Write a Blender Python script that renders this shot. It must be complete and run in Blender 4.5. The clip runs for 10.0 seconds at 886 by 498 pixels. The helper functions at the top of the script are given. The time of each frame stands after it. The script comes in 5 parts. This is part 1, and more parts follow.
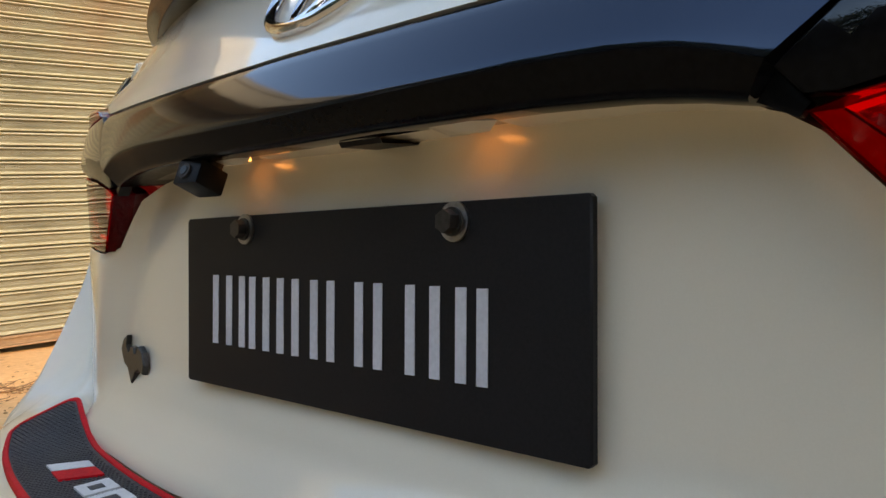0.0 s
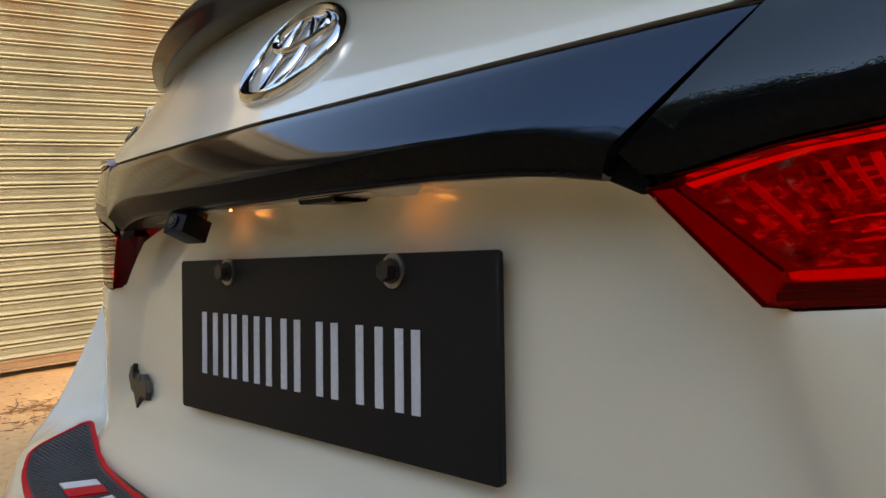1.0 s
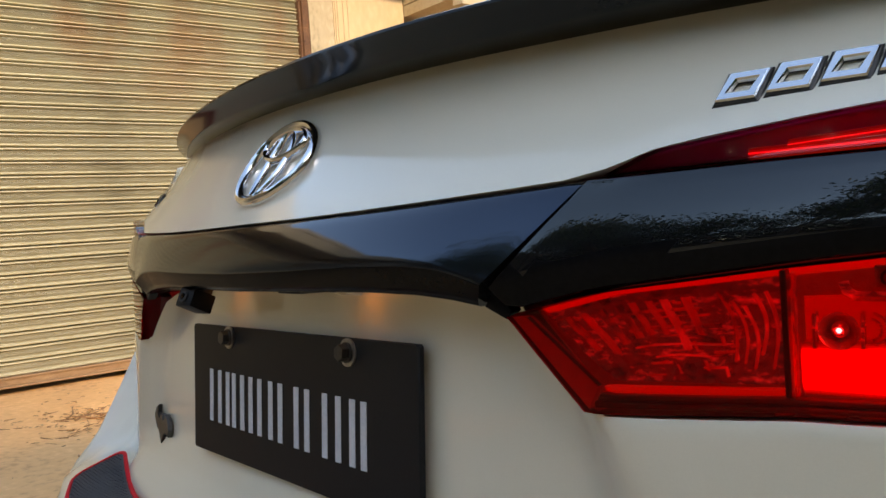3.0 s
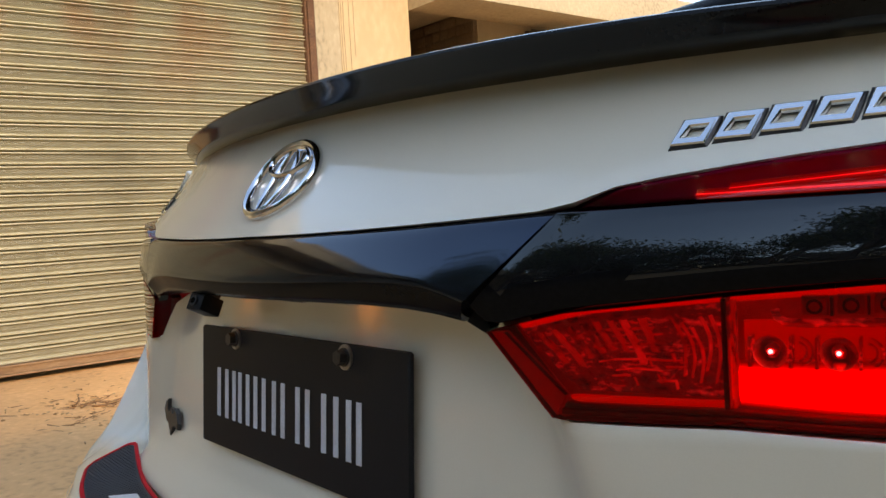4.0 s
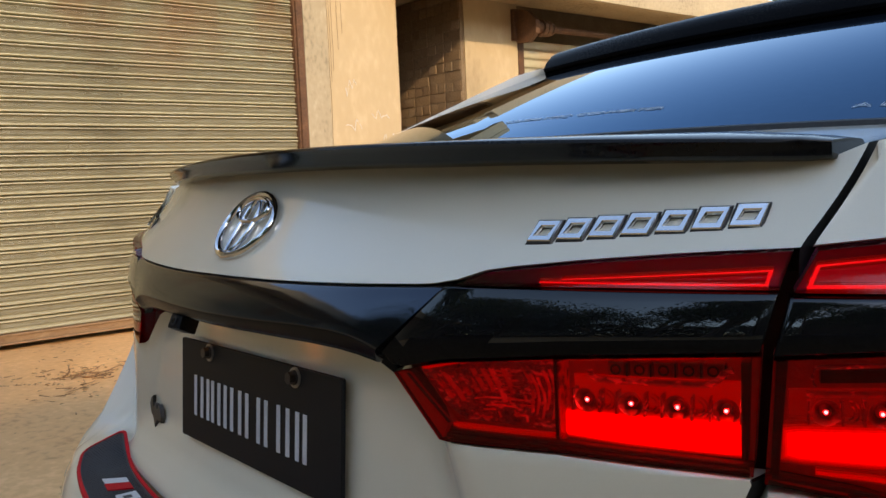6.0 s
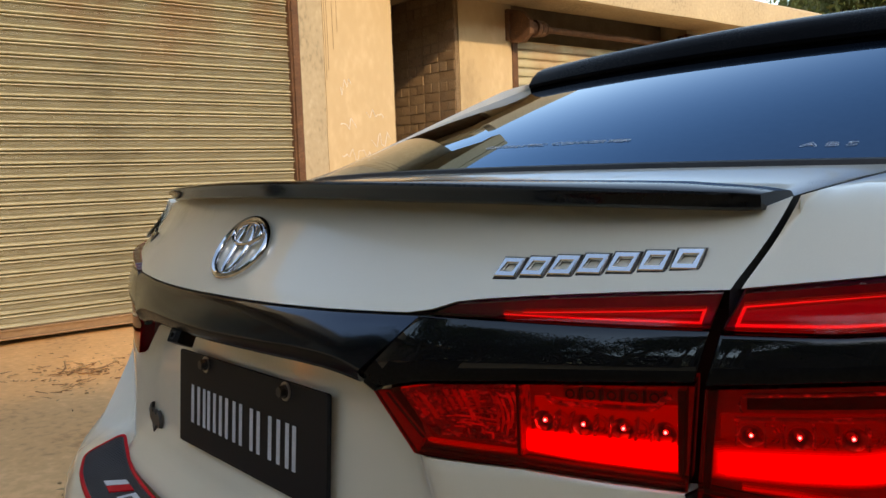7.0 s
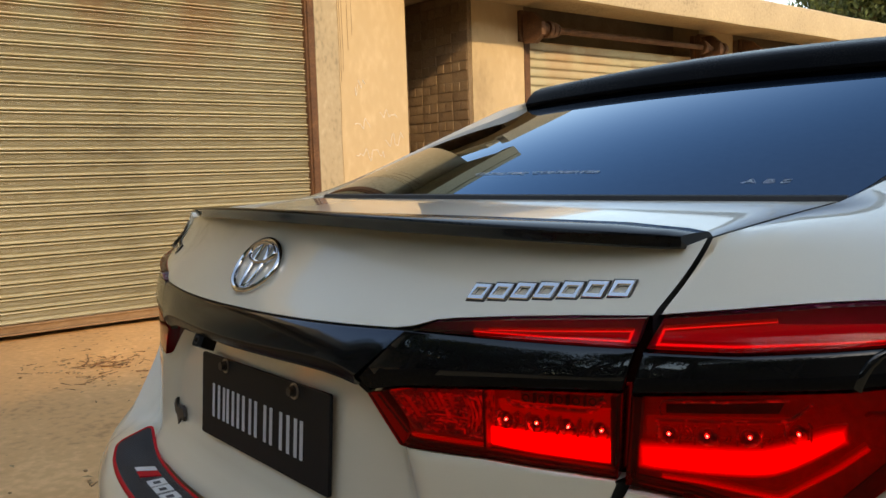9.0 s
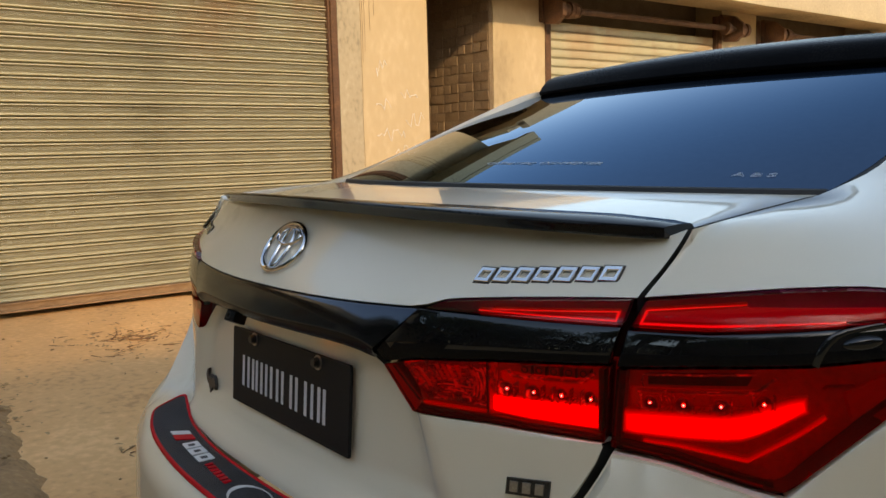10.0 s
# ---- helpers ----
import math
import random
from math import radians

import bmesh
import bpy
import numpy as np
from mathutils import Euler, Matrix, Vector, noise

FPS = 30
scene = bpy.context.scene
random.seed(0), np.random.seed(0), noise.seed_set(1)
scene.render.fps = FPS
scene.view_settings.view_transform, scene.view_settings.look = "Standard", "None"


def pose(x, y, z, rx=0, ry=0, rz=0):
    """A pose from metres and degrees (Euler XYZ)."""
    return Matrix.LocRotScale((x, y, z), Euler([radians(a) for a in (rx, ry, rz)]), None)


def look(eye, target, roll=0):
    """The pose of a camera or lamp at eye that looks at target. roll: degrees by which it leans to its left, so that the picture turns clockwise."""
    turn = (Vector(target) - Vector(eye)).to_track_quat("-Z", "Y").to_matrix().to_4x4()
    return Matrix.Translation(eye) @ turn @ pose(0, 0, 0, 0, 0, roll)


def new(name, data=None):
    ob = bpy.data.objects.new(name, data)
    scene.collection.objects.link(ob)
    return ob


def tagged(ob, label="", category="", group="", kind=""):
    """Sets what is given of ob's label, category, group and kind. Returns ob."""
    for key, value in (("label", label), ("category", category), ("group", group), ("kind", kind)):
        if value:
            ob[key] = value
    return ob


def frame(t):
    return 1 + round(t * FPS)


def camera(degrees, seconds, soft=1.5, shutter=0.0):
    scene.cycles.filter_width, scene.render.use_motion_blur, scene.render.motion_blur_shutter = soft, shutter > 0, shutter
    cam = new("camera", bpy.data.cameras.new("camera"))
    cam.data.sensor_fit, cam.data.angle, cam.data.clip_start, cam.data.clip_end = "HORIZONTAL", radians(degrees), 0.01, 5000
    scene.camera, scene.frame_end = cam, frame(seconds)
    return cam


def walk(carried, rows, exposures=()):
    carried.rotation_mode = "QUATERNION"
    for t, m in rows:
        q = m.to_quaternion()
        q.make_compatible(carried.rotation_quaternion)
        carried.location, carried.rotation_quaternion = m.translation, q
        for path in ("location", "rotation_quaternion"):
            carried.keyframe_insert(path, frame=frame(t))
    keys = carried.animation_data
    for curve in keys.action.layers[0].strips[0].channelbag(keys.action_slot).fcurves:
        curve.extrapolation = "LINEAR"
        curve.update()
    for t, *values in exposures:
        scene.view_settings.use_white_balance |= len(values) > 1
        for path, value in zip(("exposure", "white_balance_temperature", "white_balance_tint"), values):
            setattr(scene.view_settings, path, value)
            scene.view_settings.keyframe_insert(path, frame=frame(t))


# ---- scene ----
EXPOSURE = 1.62
cam = camera(56.0, 10.0)
PATH = [
    (0, (0.409, -0.313, 0.726), (-1.017, 1.085, 0.619), -2.8),
    (0.5, (0.445, -0.316, 0.732), (-1.008, 1.056, 0.646), -2.9),
    (1, (0.492, -0.316, 0.746), (-0.987, 1.028, 0.673), -3.7),
    (1.5, (0.541, -0.314, 0.766), (-0.97, 0.995, 0.711), -3.8),
    (2, (0.583, -0.314, 0.783), (-0.948, 0.972, 0.733), -4.2),
    (2.5, (0.609, -0.322, 0.795), (-0.939, 0.944, 0.747), -4.2),
    (4, (0.679, -0.358, 0.826), (-0.881, 0.892, 0.747), -3.3),
    (4.5, (0.717, -0.376, 0.839), (-0.843, 0.872, 0.743), -3.0),
    (5, (0.762, -0.389, 0.866), (-0.794, 0.862, 0.744), -2.9),
    (5.5, (0.804, -0.398, 0.887), (-0.746, 0.857, 0.742), -2.8),
    (7, (0.902, -0.436, 0.943), (-0.632, 0.835, 0.77), -2.1),
    (7.5, (0.935, -0.456, 0.962), (-0.602, 0.813, 0.793), -2.0),
    (8, (0.961, -0.468, 0.976), (-0.579, 0.797, 0.811), -1.9),
    (8.5, (0.992, -0.48, 0.984), (-0.555, 0.776, 0.813), -1.9),
    (9, (1.03, -0.496, 0.987), (-0.527, 0.746, 0.801), -1.8),
    (9.5, (1.073, -0.518, 0.997), (-0.496, 0.704, 0.787), -1.6),
    (10, (1.111, -0.545, 1.005), (-0.472, 0.654, 0.769), -1.4),
]
walk(cam, [(t, look(eye, target, roll)) for t, eye, target, roll in PATH], exposures=[(0.0, EXPOSURE + 0.58, 8600, 12), (2.0, EXPOSURE + 0.54, 8600, 12), (4.5, EXPOSURE + 0.27, 8100, 12), (5.5, EXPOSURE + 0.14, 8000, 12), (7.5, EXPOSURE + 0.00, 9200, 12), (10.0, EXPOSURE - 0.04, 9600, 12)])

# ---------------------------------------------------------------- light
SUN_TO = Vector((1.0, -0.35, 0.43)).normalized()
world = bpy.data.worlds.new("sky")
scene.world = world
world.use_nodes = True
wn, wl = world.node_tree.nodes, world.node_tree.links
sky = wn.new("ShaderNodeTexSky")
sky.sky_type, sky.sun_disc = "NISHITA", False
sky.sun_elevation = math.asin(SUN_TO.z)
sky.sun_rotation = math.atan2(SUN_TO.x, SUN_TO.y)
sky.dust_density, sky.air_density, sky.ozone_density = 0.6, 1.0, 2.2
wl.new(sky.outputs[0], wn["Background"].inputs[0])
wn["Background"].inputs[1].default_value = 0.15
sun_data = bpy.data.lights.new("sun", "SUN")
sun_data.energy, sun_data.angle, sun_data.color = 1.2, radians(1.2), (1.0, 0.80, 0.55)
sun = new("sun", sun_data)
sun.matrix_world = look(tuple(SUN_TO * 30), (0, 0, 0))

# ---------------------------------------------------------------- materials
def material(name, color=(0.5, 0.5, 0.5), rough=0.5, metal=0.0, coat=0.0, spec=0.5):
    m = bpy.data.materials.new(name)
    m.use_nodes = True
    b = m.node_tree.nodes["Principled BSDF"]
    b.inputs["Base Color"].default_value = (*color, 1)
    b.inputs["Roughness"].default_value = rough
    b.inputs["Metallic"].default_value = metal
    b.inputs["Coat Weight"].default_value = coat
    b.inputs["Coat Roughness"].default_value = 0.03
    b.inputs["Specular IOR Level"].default_value = spec
    return m


def vary(m, colors, scale=4.0, fine=60.0, bump=0.0, stretch=(1, 1, 1), rough=None, amount=0.5, per_piece=0.0, distance=0.01):
    """Two scales of noise in the colour, fine relief, and gloss that follows the stains."""
    t = m.node_tree
    n, l = t.nodes, t.links
    b = n["Principled BSDF"]
    tc = n.new("ShaderNodeTexCoord")
    mp = n.new("ShaderNodeMapping")
    mp.inputs["Scale"].default_value = stretch
    l.new(tc.outputs["Object"], mp.inputs[0])
    big, small = n.new("ShaderNodeTexNoise"), n.new("ShaderNodeTexNoise")
    for node, sc, det in ((big, scale, 6), (small, fine, 4)):
        node.inputs["Scale"].default_value, node.inputs["Detail"].default_value = sc, det
        l.new(mp.outputs[0], node.inputs["Vector"])
    mix = n.new("ShaderNodeMath")
    mix.operation = "MULTIPLY_ADD"
    mix.inputs[1].default_value = amount
    l.new(small.outputs["Fac"], mix.inputs[0])
    off = n.new("ShaderNodeMath")
    off.operation = "MULTIPLY_ADD"
    off.inputs[1].default_value, off.inputs[2].default_value = 1.0 - amount, 0.0
    l.new(big.outputs["Fac"], off.inputs[0])
    l.new(off.outputs[0], mix.inputs[2])
    fac = mix.outputs[0]
    if per_piece:
        info = n.new("ShaderNodeObjectInfo")
        add = n.new("ShaderNodeMath")
        add.operation = "MULTIPLY_ADD"
        add.inputs[1].default_value = per_piece
        l.new(info.outputs["Random"], add.inputs[0])
        l.new(fac, add.inputs[2])
        sub = n.new("ShaderNodeMath")
        sub.operation = "SUBTRACT"
        sub.inputs[1].default_value = per_piece / 2
        l.new(add.outputs[0], sub.inputs[0])
        fac = sub.outputs[0]
    ramp = n.new("ShaderNodeValToRGB")
    ramp.color_ramp.interpolation = "EASE"
    while len(ramp.color_ramp.elements) < len(colors):
        ramp.color_ramp.elements.new(0.5)
    for i, c in enumerate(colors):
        e = ramp.color_ramp.elements[i]
        e.position, e.color = 0.3 + 0.4 * i / max(1, len(colors) - 1), (*c, 1)
    l.new(fac, ramp.inputs[0])
    l.new(ramp.outputs[0], b.inputs["Base Color"])
    if bump:
        bp = n.new("ShaderNodeBump")
        bp.inputs["Strength"].default_value, bp.inputs["Distance"].default_value = bump, distance
        l.new(fac, bp.inputs["Height"])
        l.new(bp.outputs[0], b.inputs["Normal"])
    if rough:
        mr = n.new("ShaderNodeMapRange")
        mr.inputs["From Min"].default_value, mr.inputs["From Max"].default_value = 0.3, 0.7
        mr.inputs["To Min"].default_value, mr.inputs["To Max"].default_value = rough
        l.new(fac, mr.inputs["Value"])
        l.new(mr.outputs[0], b.inputs["Roughness"])
    return m


def glow(name, color, strength):
    m = material(name, (0.02, 0.0, 0.0), 0.4)
    b = m.node_tree.nodes["Principled BSDF"]
    b.inputs["Emission Color"].default_value = (*color, 1)
    b.inputs["Emission Strength"].default_value = strength
    return m


def lens_material(name, tint, rough=0.03, ior=1.28):
    m = bpy.data.materials.new(name)
    m.use_nodes = True
    n, l = m.node_tree.nodes, m.node_tree.links
    n.remove(n["Principled BSDF"])
    tr, gl, mx, fr = (n.new(k) for k in ("ShaderNodeBsdfTransparent", "ShaderNodeBsdfGlossy", "ShaderNodeMixShader", "ShaderNodeFresnel"))
    tr.inputs[0].default_value = (*tint, 1)
    gl.inputs["Roughness"].default_value = rough
    fr.inputs["IOR"].default_value = ior
    l.new(fr.outputs[0], mx.inputs[0])
    l.new(tr.outputs[0], mx.inputs[1])
    l.new(gl.outputs[0], mx.inputs[2])
    l.new(mx.outputs[0], n["Material Output"].inputs[0])
    return m


PAINT_COAT = 0.045
PAINT = vary(material("pearl_white_paint", (0.7, 0.68, 0.62), 0.3, 0.0, 1.0), [(0.785, 0.710, 0.555), (0.83, 0.755, 0.60)], 3, 900, rough=(0.26, 0.34), amount=0.3)
PAINT.node_tree.nodes["Principled BSDF"].inputs["Coat Roughness"].default_value = PAINT_COAT
GLOSS = vary(material("gloss_black", (0.008, 0.008, 0.009), 0.03, 0.0, 0.15, 0.62), [(0.004, 0.004, 0.005), (0.008, 0.008, 0.009)], 5, 300, rough=(0.008, 0.025))
GLOSS.node_tree.nodes["Principled BSDF"].inputs["Coat Roughness"].default_value = 0.01
BLACK = vary(material("polished_black_plastic", (0.006, 0.006, 0.007), 0.2, 0.0, 0.0, 0.20), [(0.004, 0.004, 0.0045), (0.009, 0.009, 0.0095)], 6, 300, rough=(0.10, 0.17))
MATT = vary(material("matt_black_plastic", (0.006, 0.006, 0.007), 0.6, 0.0, 0.0, 0.05), [(0.004, 0.004, 0.0045), (0.010, 0.010, 0.0105)], 6, 300, rough=(0.5, 0.6))
STRIP = vary(material("soft_gloss_black", (0.008, 0.008, 0.009), 0.2, 0.0, 0.0, 0.86), [(0.004, 0.0042, 0.005), (0.008, 0.0085, 0.010)], 5, 300, rough=(0.045, 0.09))
TRIM = vary(material("black_spoiler_plastic", (0.006, 0.006, 0.007), 0.2, 0.0, 0.0, 0.07), [(0.003, 0.003, 0.0035), (0.008, 0.008, 0.009)], 6, 300, rough=(0.14, 0.26))
ROOFBLACK = vary(material("black_roof_film", (0.005, 0.005, 0.006), 0.25, 0.0, 0.0, 0.02), [(0.003, 0.003, 0.0035), (0.006, 0.006, 0.0065)], 6, 300, rough=(0.22, 0.30))
SATIN = vary(material("satin_black", (0.006, 0.006, 0.006), 0.4, 0.0, 0.0, 0.12), [(0.004, 0.004, 0.0045), (0.009, 0.009, 0.0095)], 6, 250, rough=(0.35, 0.45))
RUBBER = vary(material("black_rubber", (0.012, 0.012, 0.012), 0.6), [(0.008, 0.008, 0.008), (0.02, 0.02, 0.02)], 10, 200, 0.1)
CHROME = vary(material("chrome", (0.8, 0.8, 0.82), 0.08, 1.0), [(0.74, 0.74, 0.77), (0.84, 0.84, 0.86)], 20, 300, rough=(0.05, 0.12))
STEEL = vary(material("dull_steel", (0.4, 0.4, 0.4), 0.35, 1.0), [(0.3, 0.29, 0.28), (0.5, 0.49, 0.47)], 60, 400, 0.05, rough=(0.25, 0.5))
DARKMETAL = vary(material("dark_metal", (0.05, 0.048, 0.045), 0.35, 0.7), [(0.035, 0.033, 0.03), (0.08, 0.075, 0.07)], 30, 300, 0.05, rough=(0.3, 0.45))
# the blue of a reflected sky is put into the glass colour
GLASS = vary(material("blue_film_glass", (0.06, 0.1, 0.18), 0.02, 1.0, 0.0, 0.5), [(0.084, 0.121, 0.174), (0.092, 0.132, 0.189)], 2, 100, rough=(0.008, 0.015))
# specular tints that turn the sky's reflections bluer
for m, tint in ((GLASS, (0.45, 0.58, 0.72)), (STRIP, (0.50, 0.68, 1.0)), (GLOSS, (0.80, 0.90, 1.0))):
    m.node_tree.nodes["Principled BSDF"].inputs["Specular Tint"].default_value = (*tint, 1)
PLATE = vary(material("black_acrylic", (0.007, 0.007, 0.007), 0.45, 0.0, 0.0, 0.16), [(0.010, 0.0102, 0.011), (0.016, 0.0163, 0.0175)], 8, 500, rough=(0.42, 0.5))
VINYL = vary(material("off_white_vinyl", (0.62, 0.63, 0.65), 0.45), [(0.55, 0.56, 0.58), (0.68, 0.69, 0.71)], 30, 300)
FAINT_VINYL = vary(material("faint_grey_vinyl", (0.2, 0.22, 0.25), 0.5), [(0.62, 0.68, 0.76), (0.70, 0.76, 0.84)], 30, 300)
REDTRIM = vary(material("red_rubber", (0.6, 0.004, 0.012), 0.6, 0.0, 0.0, 0.2), [(0.55, 0.003, 0.009), (0.72, 0.006, 0.015)], 20, 300, 0.1)
WHITETRIM = vary(material("white_rubber", (0.7, 0.7, 0.7), 0.45), [(0.6, 0.6, 0.6), (0.75, 0.75, 0.75)], 30, 300, 0.1)
PAD = vary(material("dark_grey_rubber_pad", (0.03, 0.032, 0.036), 0.5), [(0.018, 0.019, 0.022), (0.05, 0.052, 0.058)], 25, 500, 0.3)
LENS = lens_material("red_lens", (0.90, 0.009, 0.018))
LENS_DARK = lens_material("smoked_red_lens", (0.76, 0.17, 0.34), 0.05, 1.5)
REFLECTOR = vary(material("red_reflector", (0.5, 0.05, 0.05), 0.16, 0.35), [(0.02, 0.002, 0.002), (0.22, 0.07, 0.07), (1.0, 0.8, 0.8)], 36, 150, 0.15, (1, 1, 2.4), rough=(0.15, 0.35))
# emission in its own colour stands in for light caught by the reflector
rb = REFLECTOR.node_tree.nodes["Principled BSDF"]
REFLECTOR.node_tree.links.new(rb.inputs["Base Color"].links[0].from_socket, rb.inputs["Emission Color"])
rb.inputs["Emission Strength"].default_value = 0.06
HOUSING = vary(material("dark_red_housing", (0.12, 0.01, 0.012), 0.3, 0.3), [(0.30, 0.02, 0.02), (0.55, 0.06, 0.06)], 25, 160, 0.3)
HOUSING_PINK = vary(material("matt_red_housing", (0.5, 0.06, 0.10), 0.55), [(0.50, 0.10, 0.24), (0.60, 0.13, 0.30)], 25, 160, 0.1)
HOUSING_SIDE = vary(material("deep_red_housing", (0.2, 0.015, 0.015), 0.35, 0.2), [(0.10, 0.008, 0.008), (0.20, 0.018, 0.018)], 25, 160, 0.3)
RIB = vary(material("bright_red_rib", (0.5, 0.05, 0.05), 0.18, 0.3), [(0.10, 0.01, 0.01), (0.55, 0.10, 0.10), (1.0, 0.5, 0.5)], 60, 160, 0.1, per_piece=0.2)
# the ribs emit a little too, in place of light falling on them
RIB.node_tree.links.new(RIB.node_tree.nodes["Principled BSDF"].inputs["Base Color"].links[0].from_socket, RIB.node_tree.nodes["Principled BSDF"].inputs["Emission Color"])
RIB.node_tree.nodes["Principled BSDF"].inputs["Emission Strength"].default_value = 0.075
HOUSING_DARK = vary(material("black_red_housing", (0.08, 0.01, 0.01), 0.3, 0.2), [(0.03, 0.002, 0.002), (0.09, 0.007, 0.007)], 25, 160, 0.3)
BAR_GLOW = glow("red_light_bar", (1.0, 0.02, 0.008), 0.52)
# emission in falling steps, for sheets that imitate the soft glow round lights
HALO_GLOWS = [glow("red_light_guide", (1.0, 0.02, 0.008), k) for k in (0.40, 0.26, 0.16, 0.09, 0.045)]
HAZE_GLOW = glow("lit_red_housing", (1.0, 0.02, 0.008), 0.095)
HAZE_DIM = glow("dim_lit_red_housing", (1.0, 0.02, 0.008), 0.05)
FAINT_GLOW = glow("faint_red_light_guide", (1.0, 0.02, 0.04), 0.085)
LINE_GLOW = glow("red_light_line", (1.0, 0.03, 0.03), 0.38)
EDGE_GLOW = glow("red_edge_light", (1.0, 0.02, 0.012), 0.12)
# housing and border: weak emission imitates light spread inside the lamp
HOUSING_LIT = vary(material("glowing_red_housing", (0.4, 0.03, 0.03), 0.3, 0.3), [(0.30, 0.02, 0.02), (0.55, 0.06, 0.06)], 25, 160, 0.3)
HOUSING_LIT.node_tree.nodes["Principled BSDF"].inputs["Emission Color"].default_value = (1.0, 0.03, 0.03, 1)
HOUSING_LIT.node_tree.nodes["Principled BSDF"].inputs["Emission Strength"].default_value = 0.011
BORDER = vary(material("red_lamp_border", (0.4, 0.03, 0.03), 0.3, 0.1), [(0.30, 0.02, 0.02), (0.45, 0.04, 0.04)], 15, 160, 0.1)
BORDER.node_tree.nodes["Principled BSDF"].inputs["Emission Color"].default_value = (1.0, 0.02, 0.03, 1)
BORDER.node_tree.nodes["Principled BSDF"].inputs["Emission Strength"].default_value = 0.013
LED_GLOW = glow("led_chip", (1.0, 1.0, 0.7), 46.0)
LAMP_GLOW = glow("number_plate_bulb", (1.0, 0.36, 0.09), 1.6)
PLASTER = vary(material("cement_plaster", (0.42, 0.34, 0.24), 0.85), [(0.30, 0.235, 0.15), (0.43, 0.34, 0.22), (0.52, 0.42, 0.29)], 1.1, 20, 0.25, (1, 1, 0.5), amount=0.25)
JAMB = vary(material("grey_cement", (0.36, 0.31, 0.24), 0.9), [(0.22, 0.19, 0.14), (0.35, 0.30, 0.22), (0.43, 0.375, 0.285)], 2.2, 30, 0.4, (1, 1, 0.6))
CONCRETE = vary(material("old_concrete", (0.4, 0.34, 0.25), 0.9), [(0.24, 0.2, 0.14), (0.40, 0.33, 0.23), (0.47, 0.39, 0.27)], 1.3, 35, 0.5)
SLAT = vary(material("painted_steel_slat", (0.36, 0.34, 0.25), 0.5, 0.0), [(0.255, 0.241, 0.172), (0.380, 0.360, 0.258), (0.452, 0.430, 0.314)], 1.6, 14, 0.05, (1, 0.5, 1.5), (0.4, 0.6), amount=0.3, per_piece=0.10)
# greyer, darker copy of the slat paint, imitating cooler light on the ribs
SLAT_RIB = vary(material("dusty_steel_slat", (0.28, 0.27, 0.22), 0.6, 0.0), [(0.205, 0.197, 0.156), (0.308, 0.298, 0.238), (0.368, 0.357, 0.290)], 1.6, 14, 0.05, (1, 0.5, 1.5), (0.5, 0.7), amount=0.3, per_piece=0.10)


def stain(m, color, low, high, amount):
    """Rust that has run down from the top of a surface."""
    n, l = m.node_tree.nodes, m.node_tree.links
    b = n["Principled BSDF"]
    base = b.inputs["Base Color"].links[0].from_socket
    geo, mp, no, sep, rz, rn, mul, mix = (n.new("ShaderNode" + k) for k in ("NewGeometry", "Mapping", "TexNoise", "SeparateXYZ", "MapRange", "MapRange", "Math", "Mix"))
    mp.inputs["Scale"].default_value = (1, 1.4, 0.5)
    no.inputs["Scale"].default_value, no.inputs["Detail"].default_value = 1.6, 7
    l.new(geo.outputs["Position"], mp.inputs[0])
    l.new(mp.outputs[0], no.inputs["Vector"])
    l.new(geo.outputs["Position"], sep.inputs[0])
    rz.inputs["From Min"].default_value, rz.inputs["From Max"].default_value = low, high
    l.new(sep.outputs["Z"], rz.inputs["Value"])
    rn.inputs["From Min"].default_value, rn.inputs["From Max"].default_value = 0.47, 0.66
    l.new(no.outputs["Fac"], rn.inputs["Value"])
    mul.operation = "MULTIPLY"
    l.new(rz.outputs[0], mul.inputs[0])
    l.new(rn.outputs[0], mul.inputs[1])
    sc = n.new("ShaderNodeMath")
    sc.operation = "MULTIPLY"
    sc.inputs[1].default_value = amount
    l.new(mul.outputs[0], sc.inputs[0])
    mix.data_type = "RGBA"
    l.new(sc.outputs[0], mix.inputs["Factor"])
    l.new(base, mix.inputs["A"])
    mix.inputs["B"].default_value = (*color, 1)
    l.new(mix.outputs["Result"], b.inputs["Base Color"])


for m in (SLAT, SLAT_RIB):
    stain(m, (0.30, 0.14, 0.06), 1.65, 2.35, 0.7)
RUST = vary(material("rusted_steel", (0.14, 0.06, 0.035), 0.8, 0.1), [(0.045, 0.022, 0.014), (0.10, 0.048, 0.027), (0.17, 0.085, 0.045)], 9, 70, 0.5)
RAIL = vary(material("rusty_painted_rail", (0.24, 0.15, 0.09), 0.7), [(0.12, 0.065, 0.035), (0.22, 0.135, 0.075), (0.32, 0.22, 0.13)], 3, 40, 0.3, (1, 0.4, 1))
BRICK = vary(material("burnt_brick", (0.26, 0.15, 0.09), 0.9), [(0.12, 0.080, 0.050), (0.175, 0.118, 0.072), (0.225, 0.158, 0.100)], 6, 60, 0.6, per_piece=0.2)
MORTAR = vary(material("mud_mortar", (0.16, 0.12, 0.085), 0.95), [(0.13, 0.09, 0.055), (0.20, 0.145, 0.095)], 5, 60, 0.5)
SAND = vary(material("sandy_ground", (0.33, 0.24, 0.14), 0.95), [(0.43, 0.238, 0.104), (0.68, 0.393, 0.176), (0.82, 0.496, 0.236)], 1.1, 26, 0.5)
